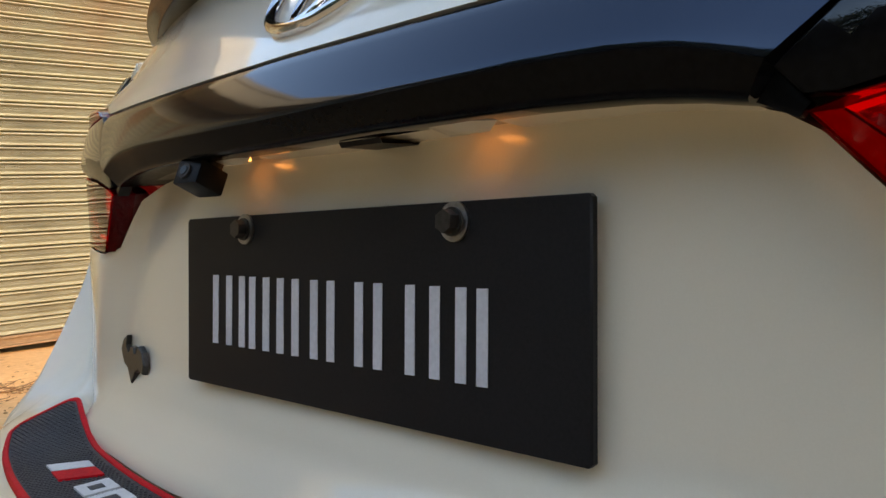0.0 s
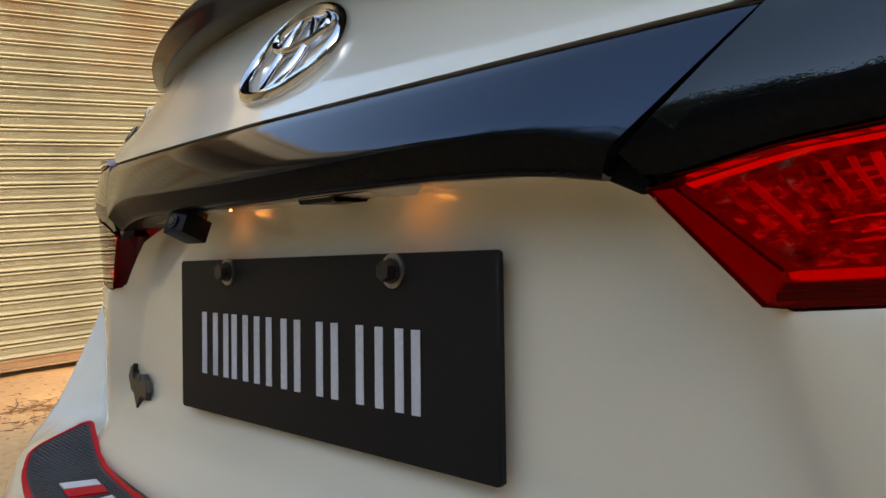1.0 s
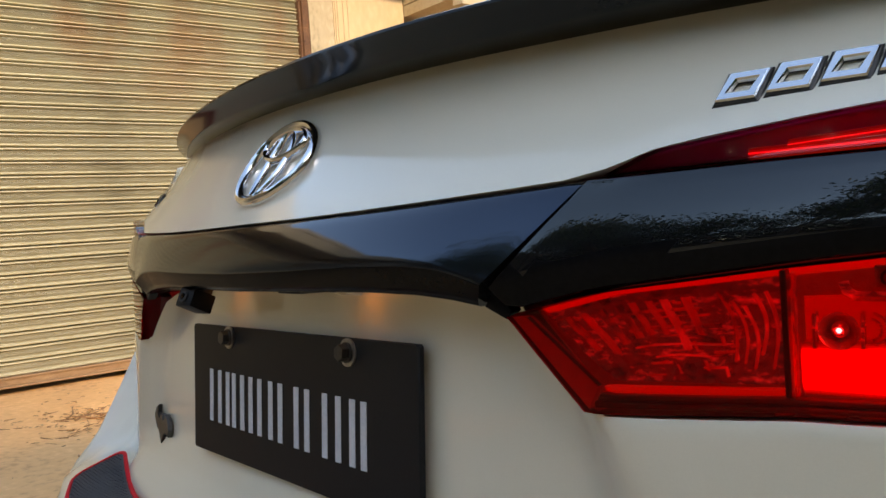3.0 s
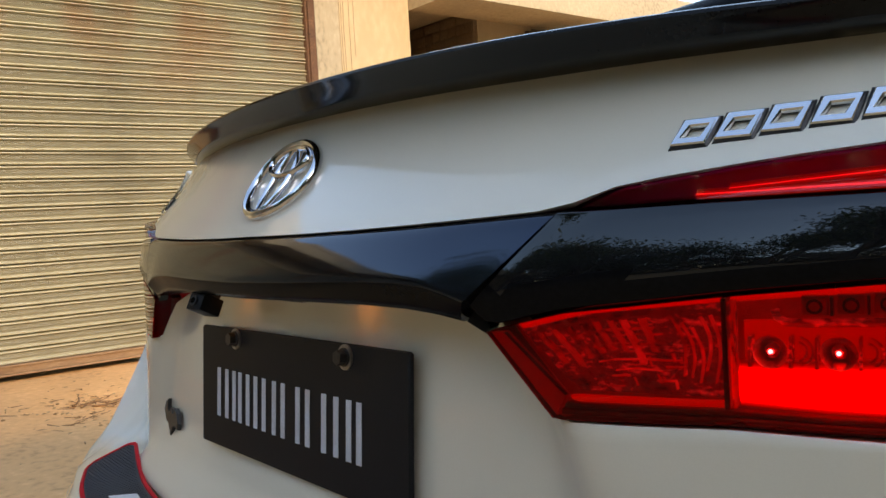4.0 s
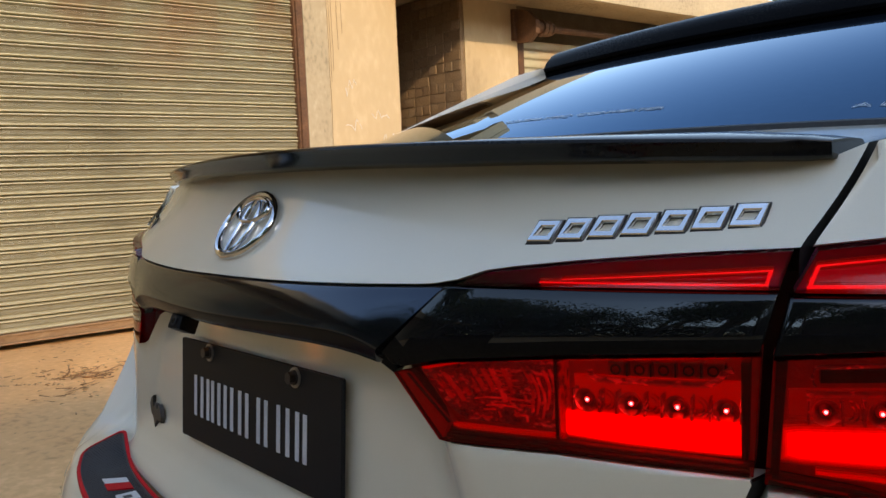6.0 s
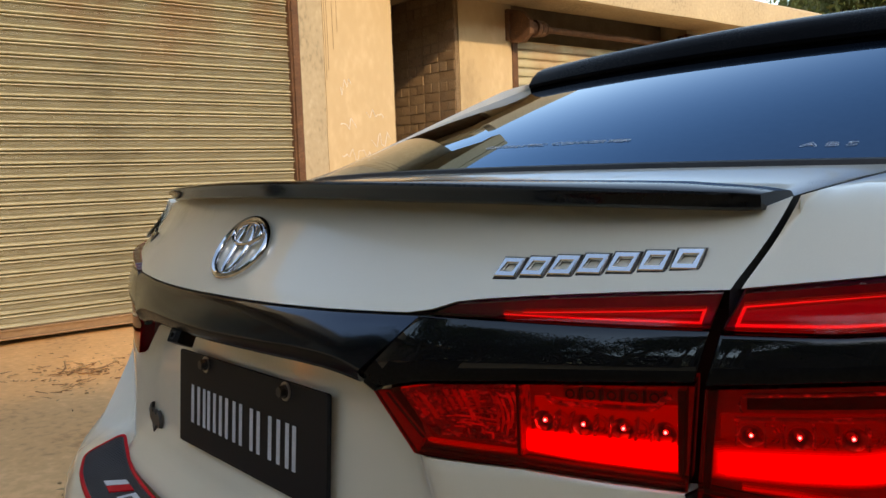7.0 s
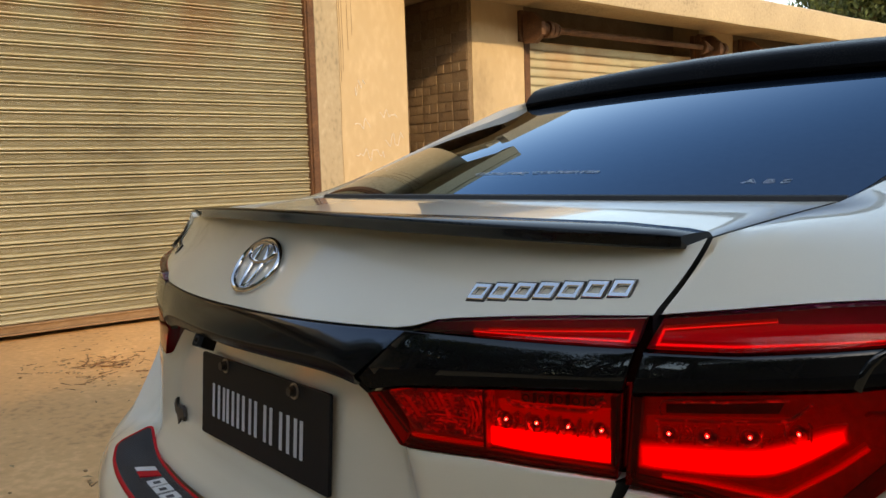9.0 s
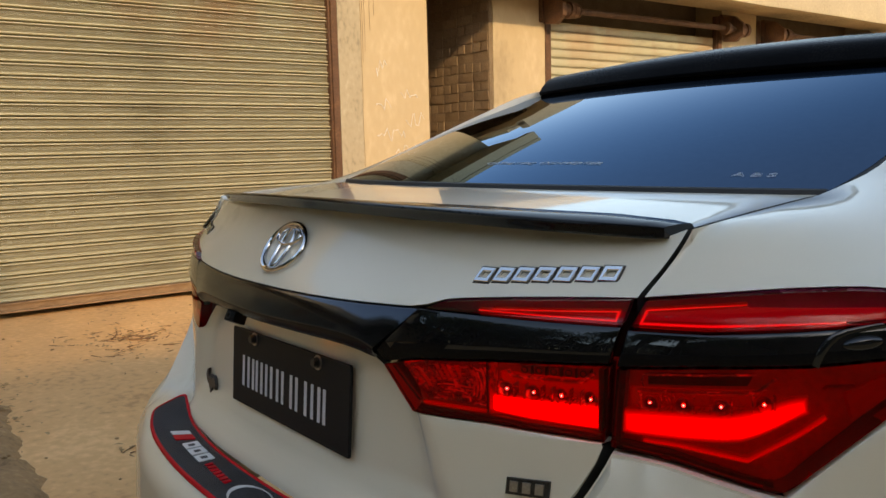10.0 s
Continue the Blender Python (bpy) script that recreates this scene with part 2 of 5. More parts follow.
DIRT = vary(material("loose_dirt", (0.2, 0.14, 0.08), 0.95), [(0.17, 0.097, 0.045), (0.31, 0.186, 0.088), (0.47, 0.290, 0.142)], 4, 45, 0.9)
DRYLEAF = vary(material("dry_leaf", (0.35, 0.22, 0.1), 0.8), [(0.16, 0.085, 0.04), (0.34, 0.21, 0.09), (0.5, 0.36, 0.18)], 9, 50)
LEAF = vary(material("leaf", (0.07, 0.11, 0.03), 0.6), [(0.022, 0.040, 0.010), (0.045, 0.075, 0.020), (0.075, 0.110, 0.034)], 0.8, 8)
# leaf colour darkened in place of shade, for the added hedge
LEAF_DARK = vary(material("dark_leaf", (0.02, 0.03, 0.012), 0.7), [(0.012, 0.02, 0.007), (0.025, 0.04, 0.014), (0.04, 0.055, 0.02)], 0.8, 8)
TWIG = vary(material("dry_twig", (0.15, 0.08, 0.045), 0.9), [(0.10, 0.05, 0.025), (0.30, 0.17, 0.085)], 9, 50, 0.6)
BARK = vary(material("bark", (0.12, 0.09, 0.06), 0.9), [(0.07, 0.05, 0.035), (0.16, 0.12, 0.085)], 8, 40, 0.8)
TYRE = RUBBER

# ---------------------------------------------------------------- helpers
UNIT = 0.88  # metres in one drawing unit


def link(name, bm, mat, smooth=True):
    for v in bm.verts:
        v.co *= UNIT
    bmesh.ops.recalc_face_normals(bm, faces=bm.faces)
    me = bpy.data.meshes.new(name)
    bm.to_mesh(me)
    bm.free()
    for m in mat if isinstance(mat, (list, tuple)) else [mat]:
        me.materials.append(m)
    if smooth:
        me.shade_smooth()
        me.set_sharp_from_angle(angle=radians(40))
    return new(name, me)


def part(name, bm, mat, parent, label="", smooth=True):
    ob = link(name, bm, mat, smooth)
    ob.parent = parent
    return tagged(ob, label)


def thing(name, at, label, category, group="", kind=""):
    ob = new(name)
    ob.location = Vector(at) * UNIT
    return tagged(ob, label, category, group, kind)


def settle(ob):
    """Keeps the parts of a thing where they were built, whatever the place of its empty."""
    for child in ob.children:
        child.matrix_parent_inverse = Matrix.Translation(-ob.location)
    return ob


def loft(bm, rows, close=False, flip=False):
    """A skin over rows of points."""
    grid = [[bm.verts.new(p) for p in row] for row in rows]
    n = len(grid[0])
    for a, b in zip(grid, grid[1:]):
        for i in range(n if close else n - 1):
            j = (i + 1) % n
            bm.faces.new((a[i], a[j], b[j], b[i]))
    return grid


def box(bm, lo, hi, bevel=0.0, m=None):
    lo, hi = Vector(lo), Vector(hi)
    r = bmesh.ops.create_cube(bm, size=1.0)
    for v in r["verts"]:
        v.co = Vector([(a + b) / 2 + c * (b - a) for a, b, c in zip(lo, hi, v.co)])
        if m:
            v.co = m @ v.co
    if bevel:
        edges = list({e for v in r["verts"] for e in v.link_edges})
        bmesh.ops.bevel(bm, geom=edges, offset=bevel, segments=2, affect="EDGES", profile=0.7)
    return bm


def rod(bm, a, b, radius, seg=12, radius2=None):
    a, b = Vector(a), Vector(b)
    d = b - a
    q = d.to_track_quat("Z", "Y").to_matrix().to_4x4()
    bmesh.ops.create_cone(bm, cap_ends=True, segments=seg, radius1=radius, radius2=radius if radius2 is None else radius2, depth=d.length, matrix=Matrix.Translation((a + b) / 2) @ q)
    return bm


def along(points, u):
    """A point at the fraction u of a polyline's length."""
    p = [Vector(q) for q in points]
    lens = [(b - a).length for a, b in zip(p, p[1:])]
    d = u * sum(lens)
    for (a, b), L in zip(zip(p, p[1:]), lens):
        if d <= L:
            return a.lerp(b, d / L if L else 0)
        d -= L
    return p[-1]


def ease(a, b, x):
    t = min(1.0, max(0.0, (x - a) / (b - a)))
    return t * t * (3 - 2 * t)


def table(pairs, x):
    if x <= pairs[0][0]:
        return pairs[0][1]
    for (a, p), (b, q) in zip(pairs, pairs[1:]):
        if x <= b:
            return p + (q - p) * (x - a) / (b - a)
    return pairs[-1][1]


# ---------------------------------------------------------------- the car's skin
# The tail of the car is swept round a plan curve: s runs along it from the middle, z is height, h is the depth below it.
X_BEND, CORNER = 0.65, 0.74
TH_BEND = math.atan(0.48 * X_BEND + 0.88 * X_BEND**3)
Y_BEND = -0.037 + 0.24 * X_BEND**2 + 0.22 * X_BEND**4
_xs = np.linspace(0, X_BEND, 400)
_dy = 0.48 * _xs + 0.88 * _xs**3
_ss = np.r_[0, np.cumsum(np.hypot(np.diff(_xs), (_dy[1:] + _dy[:-1]) / 2 * np.diff(_xs)))]
S_BEND = float(_ss[-1])
TH_END = radians(88)


def plan(s):
    a, sign = abs(s), 1 if s >= 0 else -1
    if a <= S_BEND:
        x = float(np.interp(a, _ss, _xs))
        y, th = -0.037 + 0.24 * x**2 + 0.22 * x**4, math.atan(0.48 * x + 0.88 * x**3)
    else:
        th = min(TH_BEND + (a - S_BEND) / CORNER, TH_END)
        x = X_BEND + CORNER * (math.sin(th) - math.sin(TH_BEND))
        y = Y_BEND + CORNER * (math.cos(TH_BEND) - math.cos(th))
        rest = a - S_BEND - CORNER * (TH_END - TH_BEND)
        if rest > 0:
            x, y = x + rest * math.cos(th), y + rest * math.sin(th)
    return sign * x, y, sign * th


def skin(s, z, h=0.0):
    x, y, th = plan(s)
    return Vector((x - h * math.sin(th), y + h * math.cos(th), z - 0.016 * max(0.0, -x)))  # the car leans a little to its left


def z_strip_top(s):
    return 0.927 + 0.066 * min(abs(plan(s)[0]), 0.66) ** 2


def h_up(s, z):
    return 0.72 * math.cos(plan(s)[2]) * (z - z_strip_top(s))


def h_mid(s, z):
    """Lamps and garnish: a crest runs above the lower lamps, and the skin falls back over and under it."""
    crest = table([(0.32, 0.8765), (0.36, 0.8845), (0.42, 0.891), (0.5, 0.897), (0.66, 0.905), (1.0, 0.922)], abs(s))
    if z > crest:
        return -0.0145 + 0.0125 * min(1.0, (z - crest) / 0.045) ** 1.6
    return -0.0145 + 0.0045 * min(1.0, (crest - z) / 0.016)


def h_lid(z):
    """The outer skin of the lower boot panel."""
    return table([(0.60, -0.022), (0.63, -0.020), (0.70, -0.0155), (0.75, -0.013), (0.80, -0.012), (0.9, -0.010)], z)


def h_out(z):
    """The outer skin of the bumper."""
    return table([(0.45, -0.15), (0.56, -0.142), (0.60, -0.120), (0.62, -0.098), (0.65, -0.077), (0.70, -0.052), (0.75, -0.029), (0.80, -0.013), (0.9, -0.010)], z)


def h_low(s, z):
    """The lower boot panel, hollowed round the number plate."""
    x, y, th = plan(s)
    hollow = table([(0.600, -0.066), (0.62, -0.048), (0.65, -0.022), (0.685, -0.006), (0.82, 0.0052), (0.87, 0.0115)], z) + 0.12 * x * x
    crease = table([(0.60, 0.47), (0.66, 0.44), (0.713, 0.416), (0.757, 0.400), (0.80, 0.385), (0.87, 0.33)], z)
    w = ease(crease - 0.037, crease + 0.013, abs(x))
    return (hollow - y) * (1 - w) + h_lid(z) * w if abs(x) < 0.6 else h_lid(z)


def samples(length, r, n):
    """Fractions along a length, close together at the rounded ends."""
    ends = [0, 0.12 * r, 0.35 * r, 0.65 * r, r] if r else [0]
    ends = [e / length for e in ends]
    mid = [ends[-1] + (1 - 2 * ends[-1]) * i / n for i in range(1, n)]
    return ends + mid + [1 - e for e in reversed(ends)]


def patch(bm, low, high, hf, rim=0.004, depth=0.02, nu=24, nv=10, lift=0.0, mirror=False, place=None):
    """A panel between two lines in (s, z), with rounded edges turned in by depth. hf: its depth below the plan curve."""
    put = place or skin
    low, high = [(*p, 0) for p in low], [(*p, 0) for p in high]
    L = sum((Vector(b) - Vector(a)).length for a, b in zip(low, low[1:]))
    H = max((Vector(high[0]) - Vector(low[0])).length, (Vector(high[-1]) - Vector(low[-1])).length, (along(high, 0.5) - along(low, 0.5)).length)
    us, vs = samples(L, rim, nu), samples(H, rim, nv)
    rows = []
    for v in vs:
        row = []
        for u in us:
            p = along(low, u).lerp(along(high, u), v)
            height = (along(high, u) - along(low, u)).length
            d = min(u * L, (1 - u) * L, v * height, (1 - v) * height)
            fall = rim - math.sqrt(max(0.0, rim * rim - (rim - d) ** 2)) if d < rim else 0.0
            row.append((p.x, p.y, hf(p.x, p.y) + fall - lift))
        rows.append(row)
    edge = lambda row: [(a, b, c + depth) for a, b, c in row]  # noqa: E731
    if depth:
        rows = [edge(rows[0])] + rows + [edge(rows[-1])]
        rows = [[(r[0][0], r[0][1], r[0][2] + depth)] + r + [(r[-1][0], r[-1][1], r[-1][2] + depth)] for r in rows]
    k = -1 if mirror else 1
    loft(bm, [[put(k * s, z, h) for s, z, h in row] for row in rows])
    return bm


def both(fn):
    """Runs fn for the car's two sides."""
    for mirror in (False, True):
        fn(mirror)

# ---------------------------------------------------------------- ground and buildings
WALL_X = -5.70


def ground_height(x, y):
    """Level at the shutters, a little lower under the car, trodden uneven between."""
    z = -0.062 + 0.026 * ease(-5.6, -4.7, x) - 0.064 * ease(-4.2, -1.2, x)
    if -9 < x < 9 and -12 < y < 14:
        z += 0.012 * noise.noise((x * 0.9, y * 0.9, 0.3)) + 0.006 * noise.noise((x * 4, y * 4, 7.0))
        if -6 < x < -1 and -1 < y < 4:
            z += 0.005 * noise.noise((x * 9, y * 9, 2.0)) + 0.003 * noise.noise((x * 21, y * 21, 5.0))
    return z


def bank_height(x, y):
    """A low mound of loose dirt with a wandering edge, sunk under the ground outside it."""
    r = (abs(x + 3.2) / 1.9) ** 3 + (abs(y + 1.27) / 1.37) ** 3
    r = r ** (1 / 3) + 0.07 * noise.noise((x * 0.9, y * 0.9, 4.0)) + 0.04 * noise.noise((x * 2.6, y * 2.6, 9.0)) + 0.03 * noise.noise((x * 6, y * 6, 1.0))
    rough = 0.022 * noise.noise((x * 11, y * 11, 3)) + 0.03 * noise.noise((x * 4, y * 4, 5)) + 0.010 * noise.noise((x * 31, y * 31, 8))
    return ground_height(x, y) - 0.12 + 0.18 * ease(1.14, 0.86, r) + rough * ease(1.2, 1.0, r)


def surface(x, y):
    return max(ground_height(x, y), bank_height(x, y))


bm = bmesh.new()
axis_x = [-900, -300, -100, -40, -15, -9] + [-8 + 0.125 * i for i in range(20)] + [-5.5 + 0.05 * i for i in range(86)] + [-1.2 + 0.15 * i for i in range(18)] + [1.5 + 0.5 * i for i in range(14)] + [9, 15, 40, 100, 300, 900]
axis_y = [-900, -300, -100, -40, -20, -12] + [-8 + 0.5 * i for i in range(14)] + [-1 + 0.06 * i for i in range(60)] + [2.6 + 0.15 * i for i in range(16)] + [5 + 0.5 * i for i in range(18)] + [15, 20, 40, 100, 300, 900]
loft(bm, [[(x, y, ground_height(x, y)) for x in axis_x] for y in axis_y])
tagged(link("ground", bm, SAND), "trodden sandy earth in a lane beside shuttered shops", "ground", kind="structure")

# scattered twigs and clods on the sand
random.seed(5)
bm = bmesh.new()
for cx, cy, n, r in ((-4.27, 0.95, 46, 0.16), (-2.2, 0.36, 10, 0.04), (-3.9, 0.9, 9, 0.5), (-4.6, 1.4, 9, 0.4), (-2.9, -0.16, 40, 0.16), (-3.6, -0.06, 40, 0.14)):
    for _ in range(n):
        x, y = random.gauss(cx, r), random.gauss(cy, r * 0.8)
        z, a, L = surface(x, y), random.uniform(0, 6.28), random.uniform(0.008, 0.06)
        rod(bm, (x, y, z + 0.006), (x + L * math.cos(a), y + L * math.sin(a), z + random.uniform(0.004, 0.02)), random.uniform(0.0012, 0.0035), 5, 0.0008)
for _ in range(8):
    x, y = random.gauss(-4.25, 0.07), random.gauss(0.97, 0.05)
    p, a = Vector((x, y, surface(x, y) + 0.006)), random.uniform(0, 6.28)
    for k in range(4):
        q = p + Vector((0.042 * math.cos(a), 0.042 * math.sin(a), random.uniform(-0.002, 0.014)))
        rod(bm, p, q, 0.0055 - 0.001 * k, 5, 0.0045 - 0.001 * k)
        p, a = q, a + random.uniform(-0.5, 0.5)
for _ in range(32):
    x, y = random.gauss(-4.2, 0.38), random.gauss(0.97, 0.30)
    z, a, L = surface(x, y), random.uniform(0, 6.28), random.uniform(0.03, 0.11)
    rod(bm, (x, y, z + 0.005), (x + L * math.cos(a), y + L * math.sin(a), z + 0.006), random.uniform(0.002, 0.004), 5, 0.001)
tagged(link("twigs", bm, TWIG, False), "dry twigs and straw scattered on the sand", "litter", kind="stuff")
bm = bmesh.new()
for cx, cy, n, r in ((-4.27, 0.95, 34, 0.20), (-4.2, 0.97, 60, 0.42), (-3.0, -0.12, 90, 0.2), (-3.7, -0.06, 90, 0.2), (-3.4, 1.1, 12, 0.8), (-2.2, 0.36, 5, 0.04)):
    for _ in range(n):
        x, y, a, w = random.gauss(cx, r), random.gauss(cy, r * 0.7), random.uniform(0, 6.28), random.uniform(0.008, 0.028)
        z = surface(x, y) + random.uniform(0.006, 0.014)
        bm.faces.new([bm.verts.new((x + w * (u * math.cos(a) - v * math.sin(a)), y + w * (u * math.sin(a) + v * math.cos(a)), z + dz)) for u, v, dz in ((-1, 0, 0), (0, -0.45, 0.004), (1, 0, 0.002), (0, 0.45, 0.005))])
tagged(link("dry_leaves", bm, DRYLEAF, False), "curled brown and yellow dry leaves lying on the sand", "leaves", kind="stuff")
bm = bmesh.new()
for _ in range(110):
    x, y = random.uniform(-5.4, -1.2), random.uniform(-0.6, 2.6)
    if random.random() < 0.55:
        x, y = random.gauss(-3.1, 0.6), random.gauss(-0.18, 0.14)
    r = random.uniform(0.003, 0.011)
    c = bmesh.ops.create_icosphere(bm, subdivisions=1, radius=r)
    for v in c["verts"]:
        v.co = Vector((v.co.x * random.uniform(0.8, 1.5), v.co.y * random.uniform(0.8, 1.4), v.co.z * 0.6)) + Vector((x, y, surface(x, y) + r * 0.3))
tagged(link("clods", bm, DIRT, False), "small clods and stones lying on the sand", "stones", kind="stuff")

bm = bmesh.new()
loft(bm, [[(x, y, bank_height(x, y)) for x in [-5.5 + 0.032 * k for k in range(148)]] for y in [-2.9 + 0.035 * i for i in range(96)]])
tagged(link("dirt_bank", bm, DIRT), "low bank of loose crumbling dirt beside the lane", "dirt bank", kind="structure")


def shutter(y0, y1, z0, z1, x, label, flat=False):
    """A rolling shutter of ribbed steel slats with its bottom rail."""
    ob = thing("rolling_shutter", (x, (y0 + y1) / 2, z0), label, "shutter", "rolling shutters")
    pitch = 0.1006
    prof = [(-0.034, 0.0), (-0.034, 0.0045), (0.014, 0.006), (0.026, 0.0105), (0.027, 0.0165), (0.018, 0.0215), (-0.010, 0.0255), (-0.013, 0.029), (-0.006, 0.034), (0.004, 0.042), (0.012, 0.047), (0.004, 0.0505), (0.011, 0.055), (0.002, 0.0585), (0.009, 0.063), (0.000, 0.0665), (0.007, 0.071), (-0.004, 0.076), (0.018, 0.080), (0.028, 0.0850), (0.027, 0.0915), (0.014, 0.0955), (-0.034, 0.0965), (-0.034, 0.1006)]
    if flat:
        prof = [(-0.02, 0.0), (-0.02, 0.004), (0.006, 0.0055), (0.012, 0.016), (0.013, 0.05), (0.012, 0.084), (0.020, 0.088), (0.022, 0.092), (0.012, 0.0955), (-0.02, 0.0965), (-0.02, 0.1000)]
    bm = bmesh.new()
    cuts = max(2, int((y1 - y0) / 1.2))
    loft(bm, [[(px, y0 + (y1 - y0) * i / cuts - (y0 + y1) / 2, pz) for i in range(cuts + 1)] for px, pz in prof])
    # the ribbed band takes the copy with shade in its colour
    if not flat:
        for face in bm.faces:
            face.material_index = 1 if 0.024 < face.calc_center_median().z < 0.077 else 0
    slat = link("slat", bm, [SLAT, SLAT_RIB])
    slat.parent = ob
    z, k = z0 + 0.0645, 0
    while z < z1:
        piece = slat if k == 0 else new("slat", slat.data)
        piece.parent = ob
        piece.location = Vector((random.uniform(-0.002, 0.002), 0, z - z0)) * UNIT
        z, k = z + pitch, k + 1
    bm = bmesh.new()
    w = (y1 - y0) / 2
    box(bm, (-0.01, -w, -0.006), (0.045, w, 0.060), 0.006)
    box(bm, (-0.01, -w, 0.050), (0.06, w, 0.0645), 0.004)
    box(bm, (-0.01, -w, -0.012), (0.065, w, 0.004), 0.004)
    rail = link("bottom_rail", bm, RAIL)
    rail.parent = ob
    tagged(rail, "rust-stained flat steel bottom rail")
    return ob


shutter_a = shutter(-6.0, 3.40, 0.0, 3.05, WALL_X - 0.07, "wide cream rolling shutter of ribbed steel slats, rust-stained near the top")
bm = bmesh.new()
box(bm, (0.035, 1.42, 0.066), (0.070, 1.78, 0.128), 0.008)
box(bm, (0.060, 1.46, 0.085), (0.082, 1.74, 0.112), 0.004)
lock = link("lock_plate", bm, STEEL)
lock.parent = shutter_a
lock.location = Vector((0.0, -0.38, -0.068)) * UNIT
shutter(6.26, 9.45, 0.0, 2.56, WALL_X - 0.08, "cream rolling shutter under a concrete canopy, shadowed along its edge", True)
shutter(10.45, 13.6, 0.0, 2.56, WALL_X - 0.08, "cream rolling shutter farther along the row", True)


def channel(y0, y1, z1):
    bm = bmesh.new()
    box(bm, (WALL_X - 0.09, y0, -0.08), (WALL_X + 0.012, y1, z1), 0.004)
    box(bm, (WALL_X - 0.07, y0 - 0.018, -0.08), (WALL_X - 0.012, y0 + 0.002, z1), 0.003)
    ob = link("guide_channel", bm, RUST)
    return tagged(ob, "rusted red-brown steel guide channel of a shutter", "channel", "shutter channels")


for y0, y1, z1 in ((3.40, 3.465, 3.05), (6.175, 6.26, 2.86), (9.45, 9.53, 2.86), (10.36, 10.45, 2.86), (13.6, 13.68, 2.86)):
    channel(y0, y1, z1)


def pier(name, y0, y1, z1, x0, label, mat=PLASTER):
    """A plastered pier, its front a little uneven."""
    bm = bmesh.new()
    ny, nz = 14, 40
    rows = []
    for k in range(nz + 1):
        z = -0.1 + (z1 + 0.1) * k / nz
        front = [(WALL_X + 0.006 * noise.noise((y0 * 3 + i * 0.3, z * 1.7, 2.2)), y0 + (y1 - y0) * i / ny, z) for i in range(ny + 1)]
        rows.append([(x0, y0, z)] + front + [(x0, y1, z)])
    loft(bm, rows)
    bm.faces.new([bm.verts.new(p) for p in rows[-1]])
    return tagged(link(name, bm, mat), label, "wall", kind="structure")


pier("wall_pier", 3.465, 4.52, 3.86, -6.3, "plastered pier with chalk scribbles and water stains")
pier("wall_pier", 5.40, 6.175, 3.05, -8.6, "plastered pier beside a brick passage")
pier("wall_pier", 9.53, 10.36, 3.05, -6.3, "plastered pier between two shutters")
pier("wall_pier", 13.68, 16.0, 3.05, -6.3, "plastered end pier of the shop row")

# the greyer band of plaster beside the shutter's channel
bm = bmesh.new()
rows = []
for k in range(45):
    z = -0.1 + 3.9 * k / 44
    rows.append([(WALL_X - 0.05, 3.466, z), (WALL_X + 0.012 + 0.004 * noise.noise((1.0, z * 2.0, 0)), 3.468, z), (WALL_X + 0.012 + 0.003 * noise.noise((4.0, z * 2.0, 0)), 3.60, z), (WALL_X + 0.012, 3.715 + 0.004 * noise.noise((2.0, z * 4, 0)), z), (WALL_X - 0.004, 3.722 + 0.004 * noise.noise((2.0, z * 4, 0)), z)])
loft(bm, rows)
tagged(link("wall_jamb", bm, JAMB), "grey cement band beside the shutter channel, stained at the top", "wall", kind="structure")

# scribbles scratched on the first pier, as strokes with no meaning
random.seed(11)
bm = bmesh.new()
for cy, cz, n, sz in ((3.98, 1.60, 9, 0.06), (4.02, 1.30, 12, 0.07), (4.28, 1.72, 9, 0.06), (4.05, 1.0, 12, 0.06), (4.33, 1.45, 9, 0.08), (3.95, 1.95, 5, 0.08), (4.2, 1.12, 9, 0.10), (4.3, 0.95, 12, 0.13)):
    y, z = cy - n * 0.012, cz
    for _ in range(n):
        y2, z2 = y + random.uniform(0.01, 0.04), cz + random.uniform(-sz, sz)
        rod(bm, (WALL_X + 0.007, y, z), (WALL_X + 0.007, y2, z2), random.uniform(0.0015, 0.0035), 5)
        y, z = y2, z2
tagged(link("chalk_scribbles", bm, VINYL, False), "pale chalk strokes scratched on the plaster", "scribbles", kind="stuff")
bm = bmesh.new()
for y, z0, z1 in ((3.725, 0.2, 3.4), (3.77, 2.1, 3.4), (3.83, 2.3, 3.4), (3.88, 2.45, 3.2), (3.745, 2.0, 3.3)):
    z = z0
    while z < z1:
        rod(bm, (WALL_X + 0.004, y + 0.01 * noise.noise((z * 3, y, 0)), z), (WALL_X + 0.004, y + 0.01 * noise.noise((z * 3 + 0.3, y, 0)), z + 0.11), 0.0018, 5)
        z += 0.1
tagged(link("plaster_cracks", bm, MORTAR, False), "dark cracks and drip marks down the plaster", "cracks", kind="stuff")


def slab(name, lo, hi, label, mat=CONCRETE, bevel=0.01):
    bm = bmesh.new()
    box(bm, lo, hi, bevel)
    return tagged(link(name, bm, mat), label, "slab" if "canopy" in name or "roof" in name else "wall", kind="structure")


slab("wall_behind", (-6.6, -6.0, 0), (-6.3, 4.52, 3.86), "plain wall behind the wide shutter", PLASTER)
slab("wall_lintel", (-6.3, -6.0, 3.05), (WALL_X - 0.002, 3.465, 3.86), "plastered wall over the wide shutter", PLASTER)
slab("wall_south", (-6.6, -14.0, 0), (WALL_X, -6.0, 3.86), "plain plastered wall along the lane", PLASTER)
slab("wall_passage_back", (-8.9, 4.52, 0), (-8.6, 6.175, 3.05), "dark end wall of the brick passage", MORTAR)
